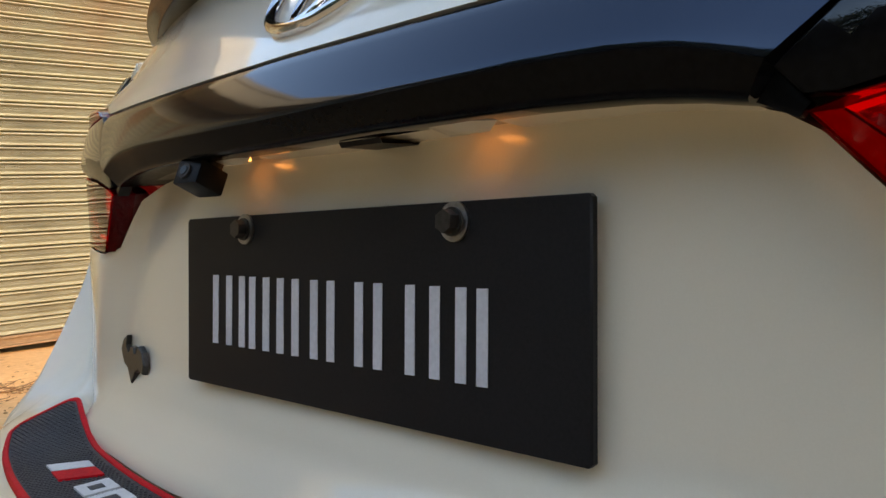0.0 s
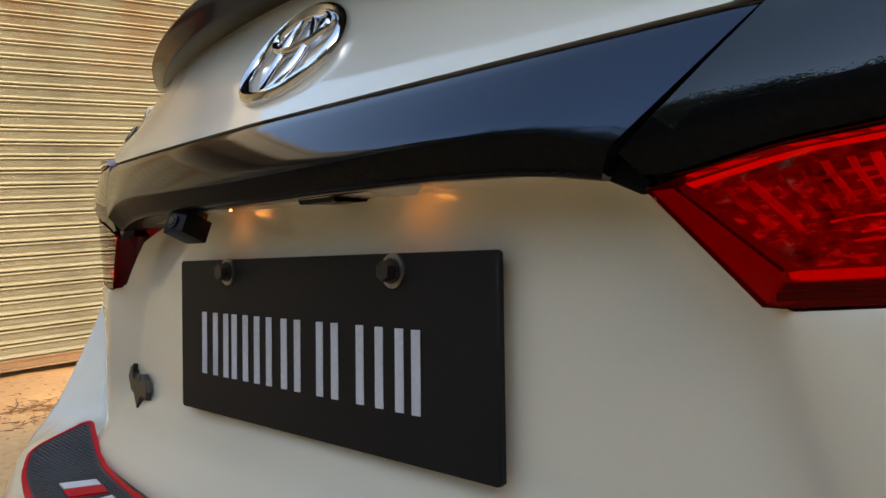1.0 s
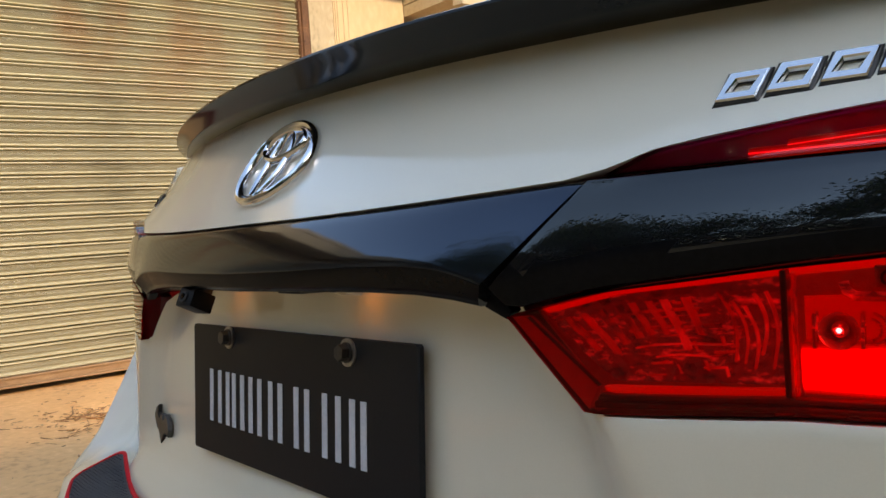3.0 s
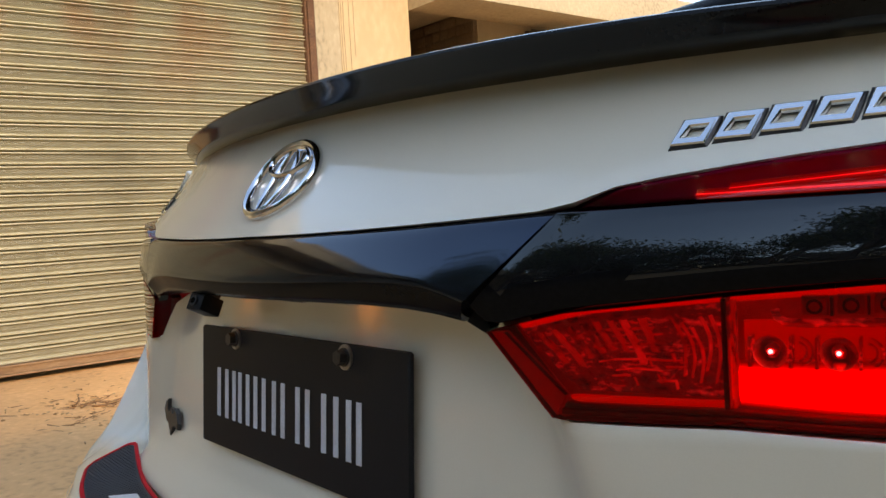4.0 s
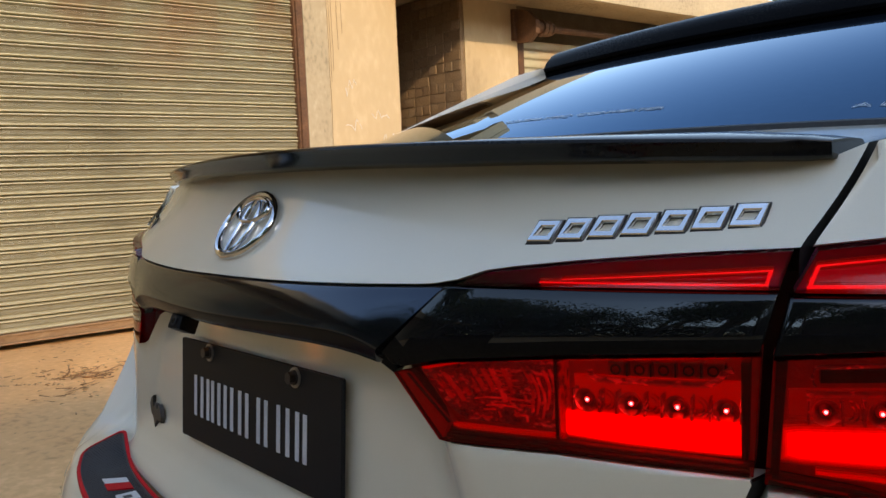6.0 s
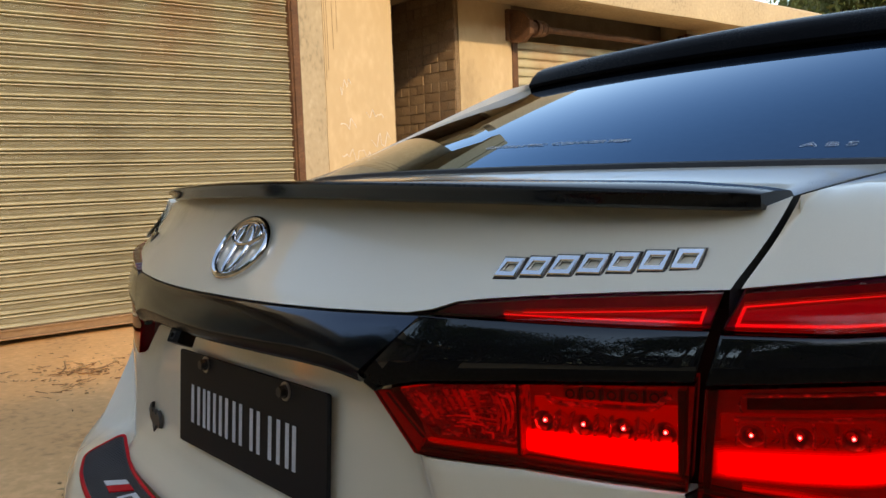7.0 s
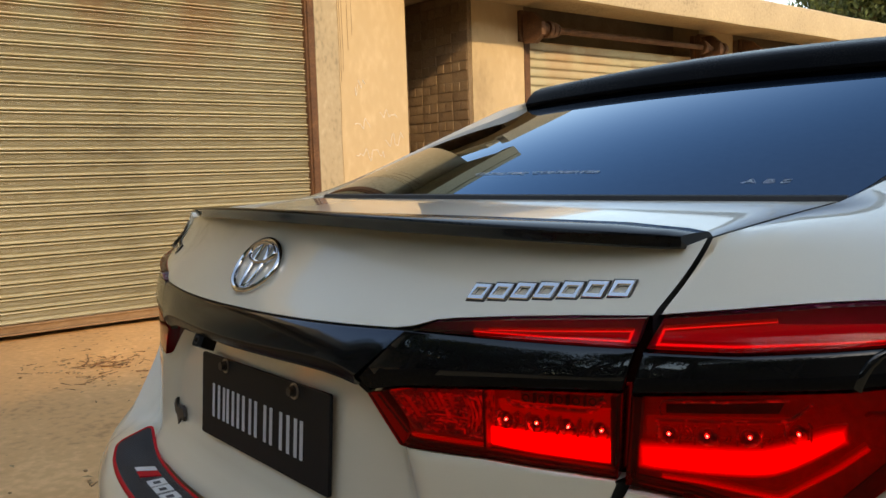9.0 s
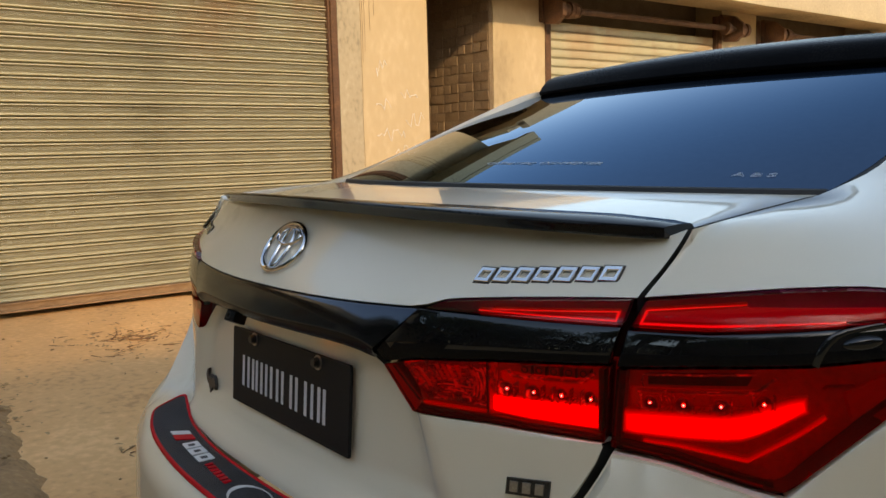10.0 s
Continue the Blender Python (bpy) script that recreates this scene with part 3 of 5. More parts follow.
slab("wall_passage_side", (-8.6, 4.40, 0), (-6.6, 4.516, 3.05), "side wall of the brick passage", PLASTER)
slab("wall_back", (-6.9, 6.175, 0), (-6.3, 16.0, 3.05), "wall behind the far shutters", PLASTER)
# the dark mortar colour here stands in for the shade under the canopy
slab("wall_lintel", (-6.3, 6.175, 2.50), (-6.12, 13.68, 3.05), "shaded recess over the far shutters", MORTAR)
slab("roof_slab", (-8.9, 4.53, 3.05), (-5.2, 16.2, 3.2), "flat concrete roof slab", CONCRETE)

# the canopy: a thin slab on the walls with a deep front edge
bm = bmesh.new()
box(bm, (WALL_X - 0.02, 4.53, 2.94), (-4.86, 16.2, 3.04), 0.006)
n = 60
rows = []
for i in range(n + 1):
    y = 4.53 + 11.67 * i / n
    a = 0.008 * noise.noise((y * 1.3, 0.5, 0))
    rows.append([(-4.97, y, 2.86 + a), (-4.85, y, 2.855 + a), (-4.84, y, 2.9 + a), (-4.845, y, 3.19 + a), (-4.87, y, 3.215 + a), (-4.97, y, 3.21 + a)])
g = loft(bm, rows, close=True)
bm.faces.new(g[0])
bm.faces.new(list(reversed(g[-1])))
tagged(link("canopy", bm, CONCRETE), "weathered concrete canopy over the far shutters", "canopy", kind="structure")

# a higher canopy over the wide shutter, its fascia grooved near the top
bm = bmesh.new()
box(bm, (WALL_X - 0.02, -14.0, 3.52), (-4.86, 4.50, 3.62), 0.006)
n = 90
rows = []
for i in range(n + 1):
    y = -14.0 + 18.5 * i / n
    a = 0.008 * noise.noise((y * 1.3, 2.5, 0))
    rows.append([(x, y, z + a) for x, z in ((-4.97, 3.44), (-4.85, 3.435), (-4.84, 3.47), (-4.843, 3.72), (-4.865, 3.725), (-4.865, 3.745), (-4.843, 3.75), (-4.845, 3.85), (-4.87, 3.87), (-4.97, 3.865))])
g = loft(bm, rows, close=True)
bm.faces.new(g[0])
bm.faces.new(list(reversed(g[-1])))
tagged(link("canopy", bm, CONCRETE), "weathered concrete canopy over the wide shutter", "canopy", kind="structure")


def roller_bracket(y, label):
    """A rusted bracket that carries a shutter's roller."""
    bm = bmesh.new()
    box(bm, (WALL_X + 0.0, y - 0.07, 2.54), (WALL_X + 0.05, y + 0.16, 2.88), 0.01)
    loft(bm, [[(WALL_X + 0.04, y + d, 2.52), (WALL_X + 0.22, y + d, 2.50), (WALL_X + 0.34, y + d, 2.58), (WALL_X + 0.34, y + d, 2.72), (WALL_X + 0.20, y + d, 2.84), (WALL_X + 0.04, y + d, 2.84)] for d in (-0.03, 0.03)], close=True)
    for d in (-0.03, 0.03):
        bm.faces.new([bm.verts.new(p) for p in [(WALL_X + 0.04, y + d, 2.52), (WALL_X + 0.22, y + d, 2.50), (WALL_X + 0.34, y + d, 2.58), (WALL_X + 0.34, y + d, 2.72), (WALL_X + 0.20, y + d, 2.84), (WALL_X + 0.04, y + d, 2.84)]])
    ob = link("roller_bracket", bm, RUST, False)
    tagged(ob, label, "bracket", "roller brackets")
    bm = bmesh.new()
    rod(bm, (WALL_X + 0.22, y + 0.03, 2.66), (WALL_X + 0.22, y + 0.16, 2.66), 0.07, 14)
    rod(bm, (WALL_X + 0.22, y + 0.16, 2.66), (WALL_X + 0.22, y + 0.21, 2.66), 0.095, 14)
    part("bearing", bm, RUST, ob)
    return ob


for y in (6.15, 9.55, 10.55, 13.7):
    roller_bracket(y, "rusted steel bracket with a bearing on the pier")
for y0, y1 in ((6.25, 9.5), (10.65, 13.65)):
    bm = bmesh.new()
    rod(bm, (WALL_X + 0.22, y0, 2.66), (WALL_X + 0.22, y1, 2.66), 0.035, 14)
    for k in (0.04, 0.93):
        yy = y0 + (y1 - y0) * k
        rod(bm, (WALL_X + 0.22, yy, 2.66), (WALL_X + 0.22, yy + 0.06, 2.66), 0.085, 16)
        rod(bm, (WALL_X + 0.22, yy + 0.09, 2.66), (WALL_X + 0.22, yy + 0.11, 2.66), 0.07, 16)
    tagged(link("roller_pipe", bm, RUST), "rusted roller pipe between two brackets", "pipe", "roller pipes")


def tree(name, at, height, spread, leaves, seed, label, low=0.3):
    rng = random.Random(seed)
    ob = thing(name, at, label, "tree", "trees")
    bm = bmesh.new()
    tips = []

    def limb(a, d, L, r, depth):
        b = a + d * L
        rod(bm, a, b, r, 7, r * 0.65)
        if depth == 0:
            tips.append(b)
            return
        for _ in range(3):
            e = (d + Vector((rng.uniform(-1, 1), rng.uniform(-1, 1), rng.uniform(-0.15, 0.6))) * 0.75).normalized()
            limb(b, e, L * rng.uniform(0.6, 0.8), r * 0.6, depth - 1)
        tips.append(b)

    limb(Vector((0, 0, -0.1)), Vector((0.03, 0.02, 1)).normalized(), height * 0.36, height * 0.035, 3)
    trunk = link("trunk", bm, BARK)
    trunk.parent = ob
    bm = bmesh.new()
    for _ in range(leaves):
        c = rng.choice(tips)
        p = c + Vector((rng.gauss(0, 1), rng.gauss(0, 1), rng.gauss(0, 0.8))) * spread
        if p.z < height * low:
            continue
        s = rng.uniform(0.05, 0.11) * height / 6
        q = Euler((rng.uniform(0, 6.3), rng.uniform(0, 6.3), rng.uniform(0, 6.3))).to_matrix()
        bm.faces.new([bm.verts.new(p + q @ Vector(k) * s) for k in ((-1, 0, 0), (-0.2, -0.45, 0.1), (1.2, 0, 0), (-0.2, 0.45, 0.1))])
    crown = link("crown", bm, LEAF, False)
    crown.parent = ob
    return ob


tree("tree", (-13.5, 33.5, 0), 9.5, 0.75, 18000, 3, "leafy green tree standing beyond the shops")
for i, (x, y, h) in enumerate(((-19.0, 42.0, 10.5), (-9.5, 34.0, 8.6))):
    tree("tree", (x, y, 0), h, 0.75, 12000, 60 + i, "leafy green tree standing beyond the shops")
for i, (x, y, h) in enumerate(((-3.4, -11.2, 4.4), (-1.4, -11.6, 5.0), (0.4, -11.4, 5.9), (2.3, -11.0, 7.4), (4.2, -10.6, 8.4), (6.2, -10.2, 9.0), (-3.9, -8.2, 5.6), (-2.4, -10.2, 6.6), (6.3, -4.6, 5.0), (6.6, -1.2, 4.6))):
    tree("tree", (x, y, -0.1), h, 0.5, 6000, 20 + i, "leafy tree standing along the lane behind the car", 0.08)
# an unseen hedge added behind the trees, blocking pale horizon from the car's reflections
rng = random.Random(77)
bm = bmesh.new()
for _ in range(26000):
    x = rng.uniform(-6.5, 16.0)
    p = Vector((x, -13.0 + rng.gauss(0, 0.35) + 0.03 * x, rng.uniform(-0.1, 3.8 + 0.7 * noise.noise((x * 0.6, 0, 0)))))
    q = Euler((rng.uniform(0, 6.3), rng.uniform(0, 6.3), rng.uniform(0, 6.3))).to_matrix()
    bm.faces.new([bm.verts.new(p + q @ Vector(k) * rng.uniform(0.10, 0.19)) for k in ((-1, 0, 0), (-0.2, -0.5, 0.1), (1.2, 0, 0), (-0.2, 0.5, 0.1))])
tagged(link("hedge", bm, LEAF_DARK, False), "dense dark green hedge closing the lane behind the car", "hedge", kind="stuff")
# a long unseen wall added across the lane to keep sun off the car
slab("wall_opposite", (7.6, -12.4, -0.1), (8.0, 14.0, 4.85), "dark brick building across the lane", BRICK)
slab("wall_opposite_side", (8.0, -12.4, -0.1), (14.0, -12.1, 4.85), "plain end wall of the building across the lane", BRICK)

# ---------------------------------------------------------------- the car
car = thing("sedan_car", (0, 2.5, -0.10), "pearl white sedan with black trim and lit red tail lamps", "car")


def g_top(x):
    return Vector((x, 0.0205 + 0.2886 * x**2 + 0.3607 * x**4, 1.0757 - 0.0584 * x**2))


def g_base(x):
    return Vector((x, 0.056 + 0.289 * x**2 - 0.0423 * x**4, 1.0553 - 0.0495 * x**2))


def glass_low(x):
    return Vector((x, 0.315 + 0.45 * x**2 + 0.08 * x**4, 1.080 - 0.020 * x**2))


def glass_high(x):
    return Vector((x, 1.0508 + 0.1263 * x**2, 1.296 - 0.0305 * x**2))


def roof_lip(x):
    return Vector((x, 1.25 + 0.145 * x**2, 1.382 - 0.0562 * x**2))


# boot lid: face, deck and lower panel
bm = bmesh.new()
N = 48
rows = []
for j in range(-2, 15):
    row = []
    for i in range(N + 1):
        u = -1 + 2 * i / N
        s_low, s_high = 0.6815, 0.7385
        if j < 0:
            s = u * s_low
            z = z_strip_top(s) + 0.0012 if abs(s) < 0.392 else table([(0.392, 0.9405), (0.405, 0.9425), (0.430, 0.9515), (0.523, 0.9605), (0.603, 0.966), (0.6795, 0.9705)], abs(s))
            row.append(skin(s, z, h_up(s, z) + (0.03 if j == -2 else 0.004)))
        else:
            v = j / 14
            s = u * (s_low + (s_high - s_low) * v)
            z0 = z_strip_top(s) + 0.0034 if abs(s) < 0.392 else table([(0.392, 0.943), (0.405, 0.945), (0.430, 0.954), (0.523, 0.963), (0.603, 0.9685), (0.74, 0.974)], abs(s))
            base = g_base(plan(s)[0] * 0.955)
            base.z += 0.012 * ease(0.955, 1.0, abs(u))
            p = skin(s, z0, h_up(s, z0))
            q = p.lerp(base, v)
            q.y += 0.010 * math.sin(math.pi * v) * (1 - 0.6 * abs(u))
            if j == 0:
                q = skin(s, z0 - 0.0012, h_up(s, z0) + 0.0006)
            row.append(q)
    rows.append(row)
edge = rows[-1]
for v in (0.02, 0.06, 0.15, 0.3, 0.5, 0.7, 0.85, 0.97):
    row = []
    for i in range(N + 1):
        u = -1 + 2 * i / N
        a, b = edge[i], glass_low(u * 0.650) + Vector((0, -0.008, -0.004))
        q = a.lerp(b, v)
        q.z += 0.0012 * math.sin(math.pi * v)
        row.append(q)
    rows.append(row)
rows.append([p + Vector((0, 0.004, -0.03)) for p in rows[-1]])
LID_FACE = [row[-1].copy() for row in rows[2:17]]
LID_DECK = [row[-1].copy() for row in rows[16:25]]
loft(bm, rows)
part("boot_lid", bm, PAINT, car)
# black strips down the lid's sides stand in for shade inside the gap
for e, k in ((0, 1), (-1, -1)):
    bm = bmesh.new()
    loft(bm, [[row[e] + Vector(d) for row in rows[2:25]] for d in ((k * 0.0006, 0, -0.0006), (k * 0.003, 0.003, -0.012), (k * 0.004, 0.004, -0.035))])
    part("lid_seal", bm, RUBBER, car)

TRUNK_EDGE = [(0.0, 0.604), (0.2, 0.604), (0.4, 0.610), (0.505, 0.628), (0.567, 0.672), (0.614, 0.734), (0.637, 0.773), (0.6465, 0.798)]
bm = bmesh.new()
cols = 64
rows = []
for j in range(0, 30):
    v = j / 29
    row = []
    for i in range(cols + 1):
        u = -1 + 2 * i / cols
        a = abs(u)
        bot = along([(*p, 0) for p in TRUNK_EDGE], a)
        top = along([(0, 0.870, 0), (0.15, 0.8715, 0), (0.25, 0.8700, 0), (0.285, 0.8665, 0), (0.305, 0.8615, 0), (0.3268, 0.8526, 0), (0.3800, 0.7975, 0), (0.388, 0.7968, 0), (0.5, 0.8030, 0), (0.6455, 0.8015, 0)], a)
        p = bot.lerp(top, v)
        s = p.x * (1 if u >= 0 else -1)
        fall = 0.006 * (1 - ease(0, 0.02, v)) + 0.0015 * (1 - ease(0, 0.01, 1 - v)) * ease(0.45, 0.5, a)
        row.append(skin(s, p.y, h_low(s, p.y) + fall))
    rows.append(row)
rows.append([p + Vector((0, 0.03, 0.0)) for p in rows[-1]])
loft(bm, rows)
part("boot_lower_panel", bm, PAINT, car)
# the same below: a black strip as the shade of the panel gap
bm = bmesh.new()
loft(bm, [[p + Vector((0, d, 0.0)) for p in rows[0]] for d in (0.0004, 0.012, 0.035)])
part("panel_seal", bm, RUBBER, car)

def under_faces(bm, limit=0.02):
    """Gives the garnish's under faces a duller black, in place of dark reflections."""
    bmesh.ops.recalc_face_normals(bm, faces=bm.faces)
    for f in bm.faces:
        if f.normal.y < 0 and f.normal.z < limit:
            f.material_index = 1


# garnish strip: an upper face, a crest, and a lower face that falls back
bm = bmesh.new()
STRIP_CREST = [(0.0, 0.8850), (0.1, 0.8870), (0.2, 0.8900), (0.25, 0.8895), (0.28, 0.8868), (0.30, 0.8820), (0.317, 0.8765)]
STRIP_FOOT = [(0.0, 0.8675), (0.1, 0.8690), (0.2, 0.8695), (0.25, 0.8680), (0.28, 0.8652), (0.307, 0.8610)]
prof = [(0.0, 0.020), (0.0, 0.004), (0.02, 0.0008), (0.06, -0.0015), (0.2, -0.0055), (0.5, -0.0120), (0.8, -0.0172), (0.93, -0.0190), (1.0, -0.0195), (1.08, -0.0190), (1.3, -0.0165), (1.7, -0.0125), (1.93, -0.0095), (2.0, -0.006), (2.0, 0.020), (1.97, 0.045)]
rows = []
for t, h in prof:
    row = []
    for i in range(73):
        k = -1 + 2 * i / 72
        s_a, s_b, f = (0.387, 0.317, t) if t <= 1 else (0.317, 0.307, t - 1)
        s = k * (s_a + (s_b - s_a) * f)
        x = plan(s)[0]
        top, crest, foot = 0.927 + 0.066 * x * x, table(STRIP_CREST, abs(s)), table(STRIP_FOOT, abs(s))
        z = top + (crest - top) * t if t <= 1 else crest + (foot - crest) * (t - 1)
        row.append(skin(s, z, h))
    rows.append(row)
loft(bm, rows)
for e in (0, -1):
    bm.faces.new([bm.verts.new(r[e]) for r in rows])
under_faces(bm)
part("garnish_strip", bm, [STRIP, TRIM], car, "gloss black garnish strip over the number plate")
for xa, xb in ((-0.30, -0.128), (-0.090, 0.118), (0.160, 0.30)):
    bm = bmesh.new()
    loft(bm, [[Vector((x, y + 0.19 * x * x, table(STRIP_FOOT, abs(x)) + dz)) for x in [xa + (xb - xa) * i / 10 for i in range(11)]] for y, dz in ((-0.036, 0.0035), (-0.030, 0.0015), (0.015, -0.0035), (0.035, -0.006))])
    part("lamp_housing", bm, PAINT, car)
bm = bmesh.new()
loft(bm, [[Vector((x, y + 0.19 * x * x, z)) for x in (0.035, 0.045, 0.06, 0.075)] for y, z in ((-0.024, 0.8678), (-0.022, 0.8645), (0.008, 0.8635), (0.010, 0.8655))])
part("handle_cover", bm, SATIN, car)
for x in (-0.109, 0.139):
    bm = bmesh.new()
    loft(bm, [[Vector((x + dx, y + 0.19 * x * x, table(STRIP_FOOT, abs(x)) + (dz if abs(dx) < 0.02 else max(dz, 0.0015)))) for dx in (-0.0235, -0.015, 0.0, 0.015, 0.0235)] for y, dz in ((-0.036, 0.0033), (-0.030, 0.0005), (-0.016, -0.0050), (-0.0145, -0.0052), (-0.0140, 0.002))])
    cover = part("lamp_cover", bm, PAINT, car)
    z = table(STRIP_FOOT, abs(x)) - 0.0030
    bm = bmesh.new()
    box(bm, (x - 0.009, -0.0125 + 0.19 * x * x, z), (x + 0.004, -0.004 + 0.19 * x * x, z + 0.0015), 0.0005)
    part("number_plate_lamp", bm, LAMP_GLOW, cover, "small lit amber number plate lamp")

# side garnish on the lid and on the wings
def lid_garnish(mirror):
    bm = bmesh.new()
    patch(bm, [(0.3180, 0.8740), (0.331, 0.8592), (0.39, 0.8725), (0.5, 0.8853), (0.58, 0.8918), (0.6535, 0.8965)], [(0.3880, 0.9365), (0.5, 0.9378), (0.666, 0.9385)], h_mid, 0.0016, 0.02, 24, 8, mirror=mirror)
    under_faces(bm, 0.08)
    part("lid_garnish", bm, [GLOSS, TRIM], car)
    bm = bmesh.new()
    patch(bm, [(0.3095, 0.8608), (0.3262, 0.8530)], [(0.3185, 0.8735), (0.3312, 0.8585)], lambda s, z: -0.006, 0.001, 0.01, 3, 3, mirror=mirror)
    part("garnish_cap", bm, TRIM, car)


def wing_garnish(mirror):
    bm = bmesh.new()
    patch(bm, [(0.662, 0.8935), (0.76, 0.9005), (0.86, 0.905), (0.93, 0.913), (1.02, 0.928)], [(0.6735, 0.9362), (0.76, 0.9358), (0.8375, 0.9405), (0.938, 0.948), (1.02, 0.953)], h_mid, 0.003, 0.02, 28, 8, mirror=mirror)
    under_faces(bm, 0.13)
    part("wing_garnish", bm, [GLOSS, TRIM], car)


def garnish_end(mirror):
    """The raised lip that closes the wing garnish, and the small bump behind it."""
    k = -1 if mirror else 1
    path = [(0.866, 0.9050), (0.8675, 0.9120), (0.871, 0.9210), (0.877, 0.9300), (0.886, 0.9375), (0.898, 0.9425), (0.915, 0.9460), (0.936, 0.9490)]
    bm = bmesh.new()
    loft(bm, [[skin(k * (s + ds), z - 0.7 * ds, h_mid(s, z) - lift) for s, z in path] for ds, lift in ((-0.0040, -0.003), (-0.0034, 0.0012), (-0.0015, 0.0024), (0.0015, 0.0024), (0.0034, 0.0012), (0.0040, -0.003))])
    part("garnish_lip", bm, GLOSS, car)
    bm = bmesh.new()
    rings = []
    for f, lift in ((1.0, -0.002), (0.96, 0.0012), (0.85, 0.0030), (0.6, 0.0044), (0.3, 0.0050), (0.02, 0.0052)):
        rings.append([skin(k * (0.912 + 0.021 * f * math.cos(a)), 0.9305 + 0.12 * 0.021 * f * math.cos(a) + 0.0075 * f * math.sin(a), h_mid(0.912, 0.9305) - lift) for a in [2 * math.pi * i / 28 for i in range(28)]])
    loft(bm, rings, close=True)
    part("garnish_bump", bm, GLOSS, car)


both(lid_garnish)
both(garnish_end)
both(wing_garnish)


def lamp(name, low, high, mirror, label, inner, depth=0.035, glass=None, wall=None):
    """A tail lamp: coloured lens over a deep housing with its lights inside."""
    bm = bmesh.new()
    patch(bm, low, high, lambda s, z: h_mid(s, z) + depth, 0.003, 0.012, 30, 10, mirror=mirror)
    ob = part(name, bm, wall or HOUSING_LIT, car, label)
    bm = bmesh.new()
    patch(bm, low, high, h_mid, 0.0, 0.022, 30, 12, mirror=mirror)
    lens = part("lens", bm, glass or LENS, ob)
    bm = bmesh.new()
    for line in (low, high, [low[0], high[0]], [low[-1], high[-1]]):
        pts = [along([(*p, 0) for p in line], i / 20) for i in range(21)]
        k = -1 if mirror else 1
        loft(bm, [[skin(k * p.x, p.y, h_mid(p.x, p.y) + d) for p in pts] for d in (0.0018, depth)])
    part("lamp_wall", bm, HOUSING_SIDE, ob)
    inner(ob, mirror)
    return ob


def cell(ob, name, low, high, mat, mirror, d, thick=0.006, rim=0.002, nu=8, nv=4, label=""):
    bm = bmesh.new()
    patch(bm, low, high, lambda s, z: h_mid(s, z) + d, rim, thick, nu, nv, mirror=mirror)
    return part(name, bm, mat, ob, label)


def bead(ob, name, points, r, mat, mirror, close=False):
    """A thin tube through points given as (s, z, depth)."""
    k = -1 if mirror else 1
    p = [skin(k * s, z, h_mid(s, z) + d) for s, z, d in points]
    n = len(p)
    rows = []
    for i in range(n):
        a = p[(i - 1) % n] if close or i else p[0]
        b = p[(i + 1) % n] if close or i < n - 1 else p[-1]
        q = (b - a).to_track_quat("Z", "Y").to_matrix()
        rows.append([p[i] + q @ Vector((r * math.cos(t), r * math.sin(t), 0)) for t in [2 * math.pi * j / 8 for j in range(8)]])
    bm = bmesh.new()
    loft(bm, rows + rows[:1] if close else rows, close=True)
    return part(name, bm, mat, ob)


def led(ob, s, z, mirror, arc=True):
    k = -1 if mirror else 1
    bm = bmesh.new()
    p = skin(k * s, z, h_mid(s, z) + 0.018)
    th = plan(k * s)[2]
    m = Matrix.Translation(p) @ Matrix.Rotation(th, 4, "Z") @ Matrix.Rotation(radians(90), 4, "X")
    bmesh.ops.create_cone(bm, cap_ends=False, segments=16, radius1=0.0100, radius2=0.0040, depth=0.013, matrix=m @ Matrix.Rotation(radians(180), 4, "X"))
    cup = part("reflector_cup", bm, HOUSING_DARK, ob)
    bm = bmesh.new()
    bmesh.ops.create_uvsphere(bm, u_segments=14, v_segments=8, radius=0.0046, matrix=Matrix.Translation(skin(k * s, z, h_mid(s, z) + 0.0185)))
    part("led_dome", bm, REFLECTOR, cup)
    bm = bmesh.new()
    bmesh.ops.create_uvsphere(bm, u_segments=10, v_segments=6, radius=0.0014, matrix=Matrix.Translation(skin(k * s, z, h_mid(s, z) + 0.0130)))
    part("led", bm, LED_GLOW, cup, "glowing led chip")
    for ds in (-0.0115, 0.0110):
        cell(ob, "reflector_fin", [(s + ds - 0.0010, z - 0.0090), (s + ds + 0.0008, z - 0.0090)], [(s + ds - 0.0006, z + 0.0090), (s + ds + 0.0012, z + 0.0090)], REFLECTOR, mirror, 0.010, 0.012, 0.0005, 2, 4)
    if arc:
        for r in (0.0060, 0.0092):
            bead(ob, "reflector_arc", [(s + 0.0135 + r * math.cos(radians(a)), z + 0.95 * r * math.sin(radians(a)), 0.016) for a in range(-75, 76, 15)], 0.0007, REFLECTOR, mirror)


